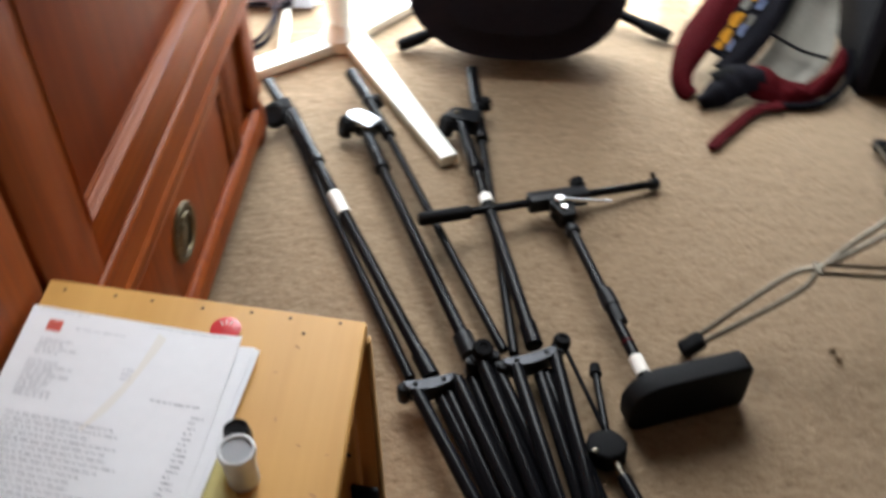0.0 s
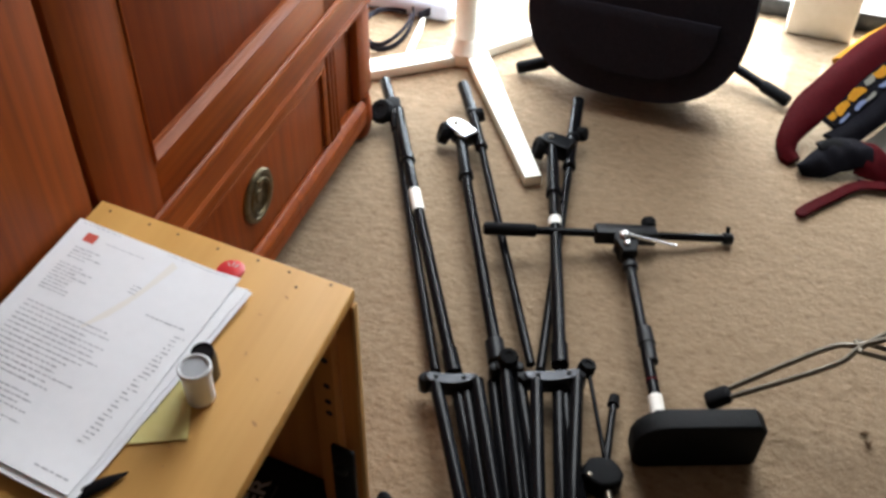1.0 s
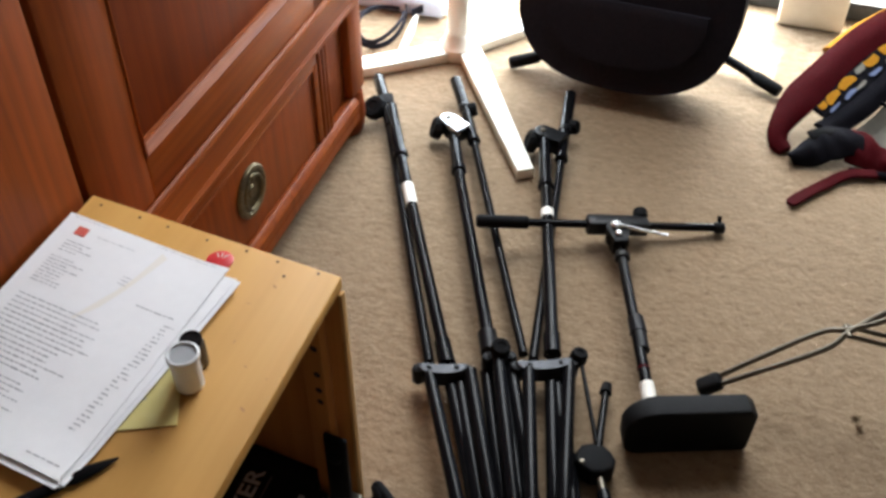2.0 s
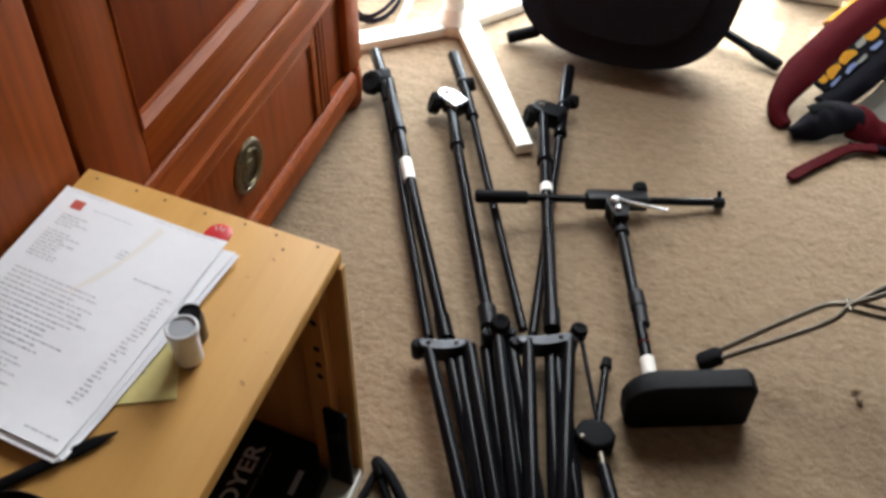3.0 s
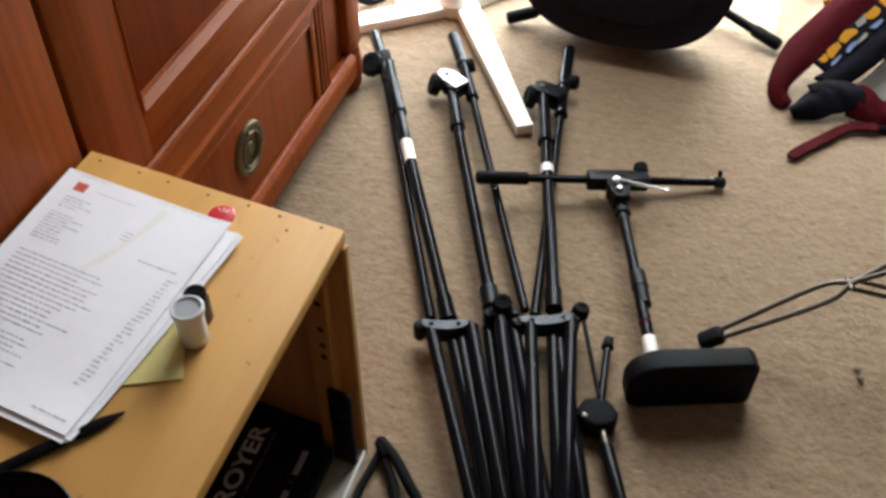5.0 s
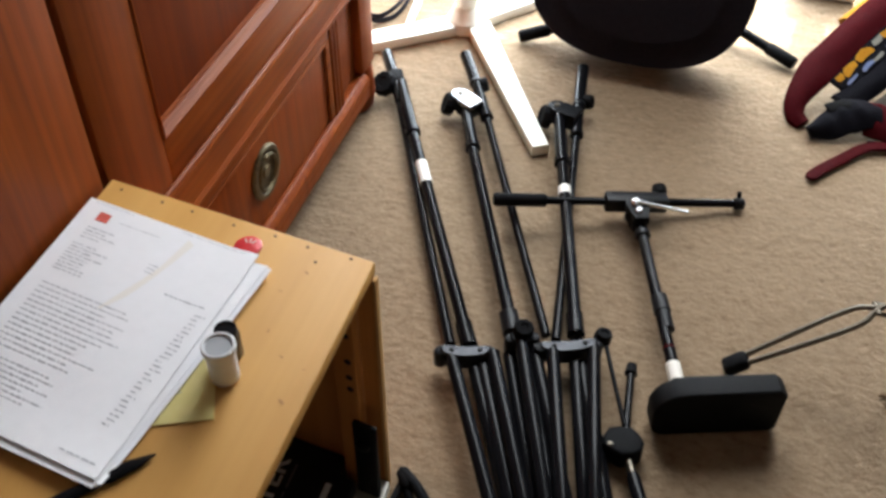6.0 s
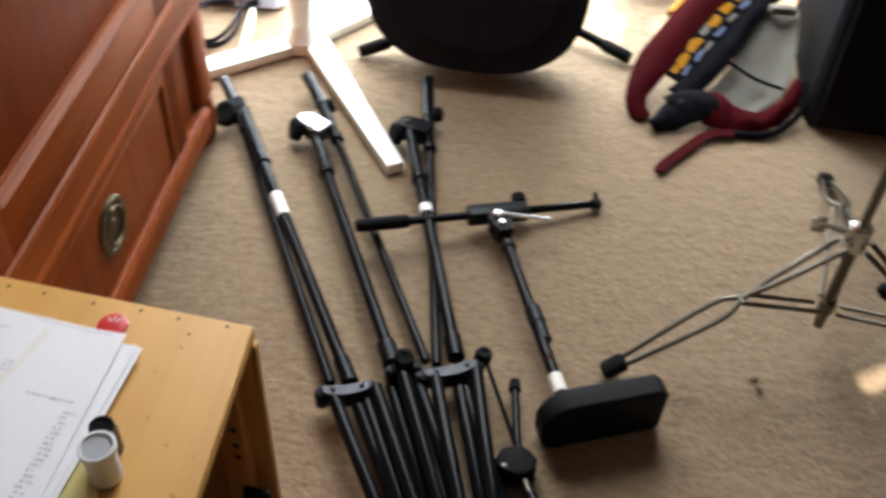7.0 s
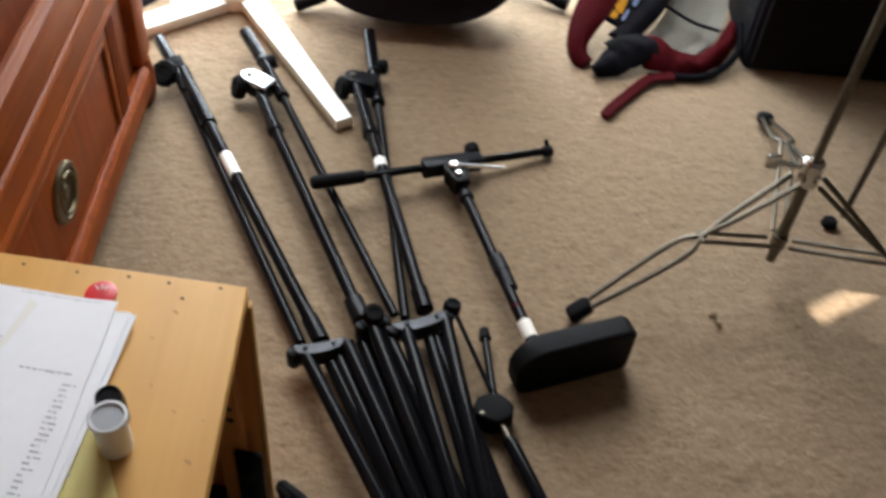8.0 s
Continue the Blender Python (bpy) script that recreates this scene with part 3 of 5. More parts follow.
# fold crease: its soft shade is drawn as an off-white strip
fold = bmesh.new()
line = [(0.645, 0.045), (0.625, 0.12), (0.60, 0.20), (0.565, 0.28), (0.52, 0.36), (0.455, 0.45)]
wid = [0.022, 0.018, 0.013, 0.015, 0.018, 0.006]
rows = [[fold.verts.new(on_sheet(u - w, v - w * 0.4, 0.0002)), fold.verts.new(on_sheet(u + w, v + w * 0.4, 0.0002))] for (u, v), w in zip(line, wid)]
for a, b_ in zip(rows, rows[1:]):
    fold.faces.new((a[0], a[1], b_[1], b_[0]))
part("crease_streak", fold, CREASE, page)

# yellow note under the sheets
m = Matrix.Translation((0.262, 0.505, TOP + 0.0005)) @ Matrix.Rotation(radians(25), 4, "Z")
note = tagged(part("sticky_note", slab((-0.076, 0.0, 0), (0.0, 0.076, 0.0011), 0, m=m), NOTE), "pale yellow sticky note lying under the paper", "note")
bm = bmesh.new()
for u0, v0, w in ((-0.062, 0.020, 0.016), (-0.05, 0.032, 0.02)):
    vs = [bm.verts.new(m @ V(x, y, 0.0014)) for x, y in ((u0, v0), (u0 + w, v0 + 0.001), (u0 + w, v0 + 0.0022), (u0, v0 + 0.0012))]
    bm.faces.new(vs)
part("pencil_mark", bm, INK, note)

# film canisters
c = thing("film_canister", (0.2505, 0.551, TOP + 0.0016), "milky white plastic film canister with grey lid", "canister", "canisters on the box")
m = Matrix.Translation((0.2505, 0.551, TOP + 0.0016)) @ Matrix.Diagonal((0.93, 0.93, 1, 1))
part("body", lathe([(0.0135, 0), (0.0145, 0.001), (0.0147, 0.036), (0.0163, 0.0365), (0.0163, 0.0385)], m), CAN_WHITE, c)
part("lid", lathe([(0.0166, 0.0386), (0.0170, 0.0395), (0.0170, 0.0435), (0.0160, 0.0445), (0.0140, 0.0445), (0.0132, 0.0425), (0.0128, 0.0422)], m), CAN_WHITE, c)
part("lid_well", lathe([(0.0127, 0.0423), (0.0127, 0.0428)], m), CAN_LID, c, "sunken grey lid centre")
c = thing("film_canister", (0.243, 0.577, TOP), "smoky dark film canister with black lid", "canister", "canisters on the box")
m = Matrix.Translation((0.243, 0.577, TOP)) @ Matrix.Diagonal((0.86, 0.86, 0.95, 1))
part("body", lathe([(0.0135, 0), (0.0142, 0.001), (0.0142, 0.029), (0.0125, 0.0325)], m), CAN_DARK, c)
part("lid", lathe([(0.0118, 0.0327), (0.0125, 0.0335), (0.0125, 0.0375), (0.0118, 0.0385), (0.0100, 0.0385), (0.0095, 0.037)], m), BLACK_PLASTIC, c)

# red cap
m = Matrix.Translation((0.197, 0.7125, TOP)) @ Matrix.Diagonal((0.78, 0.78, 1, 1))
c = thing("bottle_cap", (0.196, 0.7085, TOP), "flat red plastic cap with pale spokes, partly under paper", "cap")
part("disc", lathe([(0.0185, 0), (0.019, 0.0005), (0.019, 0.0015), (0.017, 0.0021)], m), RED_CAP, c)
bm = bmesh.new()
for a in (60, 95, 130):
    slab((0.006, -0.0009, 0.0020), (0.0135, 0.0009, 0.0026), 0, bm, m @ Matrix.Rotation(radians(a), 4, "Z"))
part("spoke_print", bm, TAPE, c)

# black craft knife and round dish
p0, p1 = V(0.150, 0.357, TOP + 0.0040), V(0.232, 0.456, TOP + 0.0032)
k = thing("craft_knife", (0.19, 0.41, TOP), "black plastic craft knife lying on the box", "knife")
part("handle", tube([p0, p0.lerp(p1, 0.3), p0.lerp(p1, 0.58), p0.lerp(p1, 0.62)], [0.0058, 0.0062, 0.0062, 0.005], 12, flat=0.55), BLACK_PLASTIC, k)
part("blade_cover", tube([p0.lerp(p1, 0.62), p0.lerp(p1, 0.68), p0.lerp(p1, 0.85), p1], [0.0045, 0.0075, 0.006, 0.0012], 12, flat=0.4), BLACK_PLASTIC, k)
m = Matrix.Translation((0.205, 0.311, TOP))
d = thing("round_dish", (0.205, 0.311, TOP), "shallow round black dish on the box", "dish")
part("bowl", lathe([(0.045, 0), (0.052, 0.002), (0.0615, 0.014), (0.063, 0.016), (0.0615, 0.017), (0.056, 0.008), (0.05, 0.004), (0.02, 0.0035)], m, 40), BLACK_PLASTIC, d)

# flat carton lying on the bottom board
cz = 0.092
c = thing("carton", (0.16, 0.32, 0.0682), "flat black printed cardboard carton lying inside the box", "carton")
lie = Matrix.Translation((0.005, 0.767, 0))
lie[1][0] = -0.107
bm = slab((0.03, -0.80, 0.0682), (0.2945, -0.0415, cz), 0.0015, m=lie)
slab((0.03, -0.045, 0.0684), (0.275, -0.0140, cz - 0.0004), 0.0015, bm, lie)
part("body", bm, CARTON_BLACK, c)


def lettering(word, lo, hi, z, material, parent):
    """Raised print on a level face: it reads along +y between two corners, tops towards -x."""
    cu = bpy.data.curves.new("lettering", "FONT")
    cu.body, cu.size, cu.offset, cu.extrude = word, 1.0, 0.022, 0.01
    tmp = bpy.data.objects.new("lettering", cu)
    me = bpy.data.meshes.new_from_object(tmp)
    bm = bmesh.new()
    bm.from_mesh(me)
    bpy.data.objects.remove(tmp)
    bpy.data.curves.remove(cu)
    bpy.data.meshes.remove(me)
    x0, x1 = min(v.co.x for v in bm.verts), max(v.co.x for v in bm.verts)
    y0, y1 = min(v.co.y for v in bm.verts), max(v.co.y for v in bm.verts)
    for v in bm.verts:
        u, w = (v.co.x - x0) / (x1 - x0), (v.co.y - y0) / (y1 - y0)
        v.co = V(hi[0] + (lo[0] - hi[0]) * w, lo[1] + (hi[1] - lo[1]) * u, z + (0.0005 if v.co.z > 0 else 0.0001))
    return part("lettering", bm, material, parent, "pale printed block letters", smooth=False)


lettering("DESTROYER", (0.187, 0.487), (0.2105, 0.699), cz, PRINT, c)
for y, w in ((0.50, 0.05), (0.556, 0.04), (0.602, 0.05), (0.658, 0.036)):
    part("print_line", slab((0.2190, y, cz), (0.2215, y + w, cz + 0.0005), 0), PRINT_DIM, c, smooth=False)
for y, w in ((0.643, 0.037), (0.575, 0.044), (0.48, 0.06)):
    part("print_bar", slab((0.2655, y, cz), (0.2735, y + w, cz + 0.0005), 0), PRINT_BAR, c, smooth=False)
part("print_line", slab((0.2675, 0.629, cz), (0.2705, 0.633, cz + 0.0005), 0), PRINT_DIM, c, smooth=False)


# ---- microphone stands lying folded on the carpet ----
def knob(at, axis, r, h, parent, name="knob"):
    """A round scalloped thumb knob."""
    at, axis = Vector(at), Vector(axis).normalized()
    m = Matrix.Translation(at) @ axis.to_track_quat("Z", "Y").to_matrix().to_4x4()
    out = bmesh.new()
    seg = 30
    rings = []
    for f, hh in ((0.75, 0), (1, 0.12), (1, 0.75), (0.85, 1), (0.45, 1), (0.4, 0.9)):
        rings.append([out.verts.new(m @ V(r * f * (1 - 0.07 * (k % 3 == 0)) * math.cos(2 * math.pi * k / seg), r * f * (1 - 0.07 * (k % 3 == 0)) * math.sin(2 * math.pi * k / seg), h * hh)) for k in range(seg)])
    for a, b_ in zip(rings, rings[1:]):
        for k in range(seg):
            out.faces.new((a[k], a[(k + 1) % seg], b_[(k + 1) % seg], b_[k]))
    out.faces.new(rings[0][::-1])
    out.faces.new(rings[-1])
    return part(name, out, RUBBER, parent)


def pole(name, pts, radii, parent, material=BLACK_TUBE, seg=16):
    return part(name, tube(pts, radii, seg), material, parent)


def sleeve(p0, p1, r, parent, name="clutch", material=BLACK_PLASTIC):
    """A moulded clutch with collars at both ends."""
    p0, p1 = Vector(p0), Vector(p1)
    f = [0, 0.02, 0.1, 0.12, 0.8, 0.82, 0.98, 1]
    g = [0.9, 1.15, 1.15, 1.0, 0.92, 1.12, 1.12, 0.9]
    return part(name, tube([p0.lerp(p1, t) for t in f], [r * k for k in g], 18), material, parent)


def band(p0, p1, t0, t1, r, parent, material=TAPE, name="tape"):
    p0, p1 = Vector(p0), Vector(p1)
    return part(name, tube([p0.lerp(p1, t0), p0.lerp(p1, t1)], r, 18), material, parent, "strip of whitish tape" if material is TAPE else "dark red sticker")


def clamp_head(at, ax, r, parent, material, reach=1.7):
    """The toothed swivel at the top of a stand: two round cheeks and a cross bolt."""
    at, ax = Vector(at), Vector(ax).normalized()
    q = V(0, 0, 1)
    side = ax.cross(q).normalized()
    outl = [(r * math.cos(a), r * math.sin(a)) for a in np.linspace(radians(40), radians(320), 16)] + [(r * reach, -r * 0.62), (r * reach, r * 0.62)]
    m = Matrix((ax, side, q)).transposed().to_4x4()
    m.translation = at
    h = part("swivel_cheek", prism(outl, m @ Matrix.Translation((0, 0, 0.004)), 0.016, 0.003), material, parent)
    part("swivel_cheek", prism([(x * 0.95, y * 0.95) for x, y in outl], m @ Matrix.Translation((0, 0, -0.014)), 0.016, 0.003), BLACK_CAST, parent)
    part("bolt", lathe([(r * 0.38, 0), (r * 0.38, 0.003), (r * 0.25, 0.005)], m @ Matrix.Translation((0, 0, 0.02)), 14), CHROME_OLD, h)
    return m


def leg_hub(p0, p1, parent, legs, middle, plate=HUB_CAST):
    """The casting in which the tripod legs pivot: a curved yoke with round ears, the legs and the middle tube."""
    m = along(p0, p1)
    w = (Vector(p1) - Vector(p0)).length
    outl = [(w * k, 0.0065 - 0.004 * math.sin(math.pi * k)) for k in np.linspace(0, 1, 9)]
    outl += [(w * k, -0.006 - 0.0085 * math.sin(math.pi * k)) for k in np.linspace(1, 0, 9)]
    h = part("leg_hub", prism(outl[::-1], m @ Matrix.Translation((0, 0, -0.016)), 0.030, 0.0035, 3), plate, parent)
    for x, r in ((0.001, 0.0098), (w - 0.001, 0.0098)):
        part("ear", lathe([(r * 0.8, 0), (r, 0.003), (r, 0.027), (r * 0.8, 0.031), (r * 0.3, 0.032)], m @ Matrix.Translation((x, -0.002, -0.020)), 18), BLACK_CAST, h)
    for x in (w * 0.24, w * 0.78):
        part("pivot", lathe([(0.0040, 0), (0.0040, 0.0012), (0.0025, 0.002)], m @ Matrix.Translation((x, -0.003, 0.0138)), 14), BLACK_CAST, h)
    c0, c1 = Vector(middle[0]), Vector(middle[1])
    dn = (c1 - c0).normalized()
    # thick filler tube, added so the shaded gaps between legs read black
    pole("lower_tube", [c0, c1], 0.0138, parent)
    part("tube_plug", tube([c1 - dn * 0.004, c1 + dn * 0.012, c1 + dn * 0.014], [0.0145, 0.0145, 0.012], 16), RUBBER, parent)
    for p, q in legs:
        p, q = Vector(p), Vector(q)
        leg = pole("leg", [p, q], 0.0102, parent)
        d = (q - p).normalized()
        part("rubber_foot", tube([q - d * 0.02, q + d * 0.01, q + d * 0.022], [0.0118, 0.0122, 0.010], 14), RUBBER, leg)
    return h


def swivel(at, to, r, parent, material, name="swivel_plate"):
    """The flat swivel at a stand's head: a round cheek that runs into a square block, its bolt, a dark cheek below."""
    at, to = Vector(at), Vector(to)
    m = along(at, to)
    n = (to - at).length
    outl = [(r * math.cos(a), r * math.sin(a)) for a in np.linspace(radians(58), radians(302), 18)] + [(n, -r * 1.05), (n, r * 1.05)]
    h = part(name, prism(outl, m @ Matrix.Translation((0, 0, -0.012)), 0.012, 0.002), material, parent)
    part("swivel_cheek", prism([(x * 0.97, y * 0.97) for x, y in outl], m @ Matrix.Translation((0, 0, -0.034)), 0.021, 0.003), BLACK_CAST, parent)
    part("bolt", lathe([(r * 0.32, -0.001), (r * 0.32, 0.0015), (r * 0.22, 0.003)], m, 14), CHROME_OLD, h)


def boom_head(pts, parent):
    """The thick end of a boom: a grip tube, a ring, a narrower sleeve and its collar."""
    p, q, r = [Vector(x) for x in pts]
    d, e = (q - p).normalized(), (r - q).normalized()
    part("boom_end", tube([p - d * 0.002, p, q - d * 0.006], [0.0105, 0.0122, 0.0122], 18), BLACK_TUBE, parent)
    part("ring", tube([q - d * 0.006, q - d * 0.005, q + d * 0.004, q + d * 0.005], [0.0122, 0.0128, 0.0128, 0.0115], 18), BLACK_CAST, parent)
    part("clutch", tube([q + d * 0.004, r - e * 0.012, r - e * 0.0115, r, r + e * 0.001], [0.0112, 0.0106, 0.0128, 0.0128, 0.010], 18), BLACK_TUBE, parent)


def long_clutch(p, q, parent):
    """The long black sleeve under a swivel, closed by a collar."""
    p, q = Vector(p), Vector(q)
    d = (q - p).normalized()
    part("clutch", tube([p, q - d * 0.014, q - d * 0.0135, q, q + d * 0.001], [0.0108, 0.0122, 0.0146, 0.0146, 0.0115], 18), BLACK_TUBE, parent)


GROUP = "folded microphone stands on the carpet"


def stand_one():
    s = thing("microphone_stand", (0.357, 1.014, 0), "folded black tripod microphone stand with whitish tape band", "microphone stand", GROUP)
    a, b_ = V(0.359, 1.002, 0.036), V(0.120, 1.455, 0.036)
    pole("pole", [a, b_], 0.0105, s)
    band(a, b_, 0.715, 0.825, 0.0111, s)
    long_clutch((0.046, 1.603, 0.036), (0.121, 1.453, 0.036), s)
    part("bracket", slab((-0.012, -0.013, -0.018), (0.026, 0.013, 0.014), 0.005, m=along((0.030, 1.620, 0.034), (0.046, 1.590, 0.034))), RUBBER, s)
    knob(V(0.018, 1.594, 0.028), V(-0.25, -0.50, 0.75), 0.0255, 0.020, s)
    part("boom_end", tube([V(-0.018, 1.693, 0.036), V(-0.016, 1.690, 0.036), V(0.036, 1.600, 0.034), V(0.060, 1.552, 0.026)], [0.0105, 0.0120, 0.0120, 0.010], 18), BLACK_TUBE, s)
    pole("boom", [V(0.332, 1.000, 0.020), V(0.056, 1.560, 0.024)], 0.0085, s)
    leg_hub(V(0.325, 0.966, 0.036), V(0.398, 0.988, 0.036), s,
            [((0.344, 0.964, 0.040), (0.569, 0.552, 0.034)), ((0.380, 0.962, 0.026), (0.487, 0.752, 0.016)), ((0.401, 0.988, 0.040), (0.590, 0.572, 0.034))],
            ((0.384, 0.985, 0.024), (0.562, 0.600, 0.016)))
    part("collar", tube([V(0.364, 0.992, 0.036), V(0.342, 1.034, 0.036), V(0.341, 1.036, 0.036)], [0.0135, 0.0130, 0.0105], 18), BLACK_TUBE, s)


def stand_two():
    s = thing("microphone_stand", (0.410, 1.06, 0), "folded black tripod microphone stand, swivel coloured pale for the light on it", "microphone stand", GROUP)
    a, b_ = V(0.414, 1.050, 0.036), V(0.238, 1.446, 0.036)
    pole("pole", [a, b_], 0.0105, s)
    long_clutch((0.182, 1.582, 0.034), (0.239, 1.444, 0.036), s)
    swivel((0.174, 1.579, 0.054), (0.213, 1.556, 0.054), 0.0168, s, GREY_CAST)
    knob(V(0.163, 1.574, 0.026), V(-0.80, -0.30, 0.35), 0.0225, 0.020, s)
    pole("boom", [V(0.466, 1.060, 0.022), V(0.239, 1.543, 0.032)], 0.0078, s)
    boom_head(((0.141, 1.730, 0.038), (0.188, 1.644, 0.036), (0.238, 1.545, 0.032)), s)
    knob(V(0.196, 1.640, 0.034), V(0.9, 0.35, 0.25), 0.0145, 0.018, s)
    leg_hub(V(0.418, 1.022, 0.034), V(0.452, 1.036, 0.034), s,
            [((0.436, 1.020, 0.042), (0.580, 0.640, 0.034)), ((0.454, 1.028, 0.030), (0.632, 0.604, 0.026)), ((0.421, 1.010, 0.018), (0.582, 0.612, 0.014))],
            ((0.440, 1.020, 0.020), (0.600, 0.636, 0.018)), BLACK_CAST)
    part("collar", tube([V(0.420, 1.034, 0.036), V(0.419, 1.036, 0.036), V(0.403, 1.073, 0.036), V(0.402, 1.075, 0.036)], [0.012, 0.0150, 0.0150, 0.012], 18), BLACK_PLASTIC, s)
    knob(V(0.434, 1.036, 0.044), V(0.15, -0.2, 1), 0.0155, 0.020, s)


def stand_three():
    s = thing("microphone_stand", (0.504, 1.09, 0), "folded black tripod microphone stand with crossed boom", "microphone stand", GROUP)
    a, b_ = V(0.507, 1.075, 0.038), V(0.405, 1.446, 0.042)
    pole("pole", [a, b_], 0.0108, s)
    band(a, b_, 0.775, 0.825, 0.0114, s)
    long_clutch((0.365, 1.594, 0.042), (0.405, 1.444, 0.042), s)
    swivel((0.361, 1.597, 0.054), (0.404, 1.585, 0.054), 0.0175, s, BLACK_CAST)
    knob(V(0.351, 1.592, 0.026), V(-0.85, -0.30, 0.3), 0.0225, 0.020, s)
    pole("boom", [V(0.482, 1.060, 0.016), V(0.411, 1.543, 0.030)], 0.0080, s)
    boom_head(((0.380, 1.755, 0.038), (0.397, 1.632, 0.036), (0.411, 1.544, 0.032)), s)
    knob(V(0.402, 1.650, 0.034), V(0.95, -0.1, 0.25), 0.0145, 0.019, s)
    leg_hub(V(0.465, 1.016, 0.036), V(0.545, 1.050, 0.036), s,
            [((0.485, 1.016, 0.042), (0.591, 0.632, 0.050)), ((0.521, 1.014, 0.026), (0.626, 0.618, 0.022)), ((0.541, 1.045, 0.040), (0.627, 0.613, 0.042))],
            ((0.528, 1.024, 0.018), (0.652, 0.667, 0.015)))
    part("collar", tube([V(0.511, 1.060, 0.038), V(0.500, 1.100, 0.038), V(0.4995, 1.102, 0.038)], [0.0140, 0.0135, 0.0108], 18), BLACK_TUBE, s)
    pole("leg_rod", [V(0.553, 1.066, 0.040), V(0.582, 0.993, 0.034), V(0.609, 0.925, 0.030)], 0.0035, s)
    knob(V(0.549, 1.062, 0.032), V(0.15, 0.15, 1), 0.0135, 0.022, s)


stand_one()
stand_two()
stand_three()


def loose_boom():
    s = thing("boom_arm", (0.614, 0.90, 0), "loose black boom arm with round clutch and chrome neck", "boom arm")
    pole("rod", [V(0.602, 1.030, 0.020), V(0.613, 0.915, 0.026)], 0.006, s)
    part("rod_tip", tube([V(0.6012, 1.044, 0.019), V(0.6022, 1.026, 0.020)], [0.0075, 0.0095], 14), RUBBER, s)
    m = Matrix.Translation((0.612, 0.896, 0.003)) @ Matrix.Rotation(radians(-6), 4, "X")
    rim = [(0.0295 * math.cos(q) * k, 0.0275 * math.sin(q) * k) for q, k in zip(np.linspace(0.2, 0.2 + 2 * math.pi, 12)[:-1], (1, .94, 1.02, .96, 1, .95, 1.03, .93, 1, .97, 1))]
    part("clutch", prism(rim, m, 0.031, 0.005, 3), RUBBER, s)
    part("clutch_bolt", lathe([(0.0045, 0), (0.0045, 0.003), (0.003, 0.004)], Matrix.Translation((0.596, 0.885, 0.033)), 14), CHROME_OLD, s)
    pole("neck", [V(0.624, 0.876, 0.022), V(0.634, 0.852, 0.022)], 0.0065, s, CHROME_OLD)
    pole("rod", [V(0.633, 0.855, 0.022), V(0.636, 0.848, 0.022), V(0.706, 0.690, 0.018)], [0.0085, 0.0100, 0.0100], s)


loose_boom()


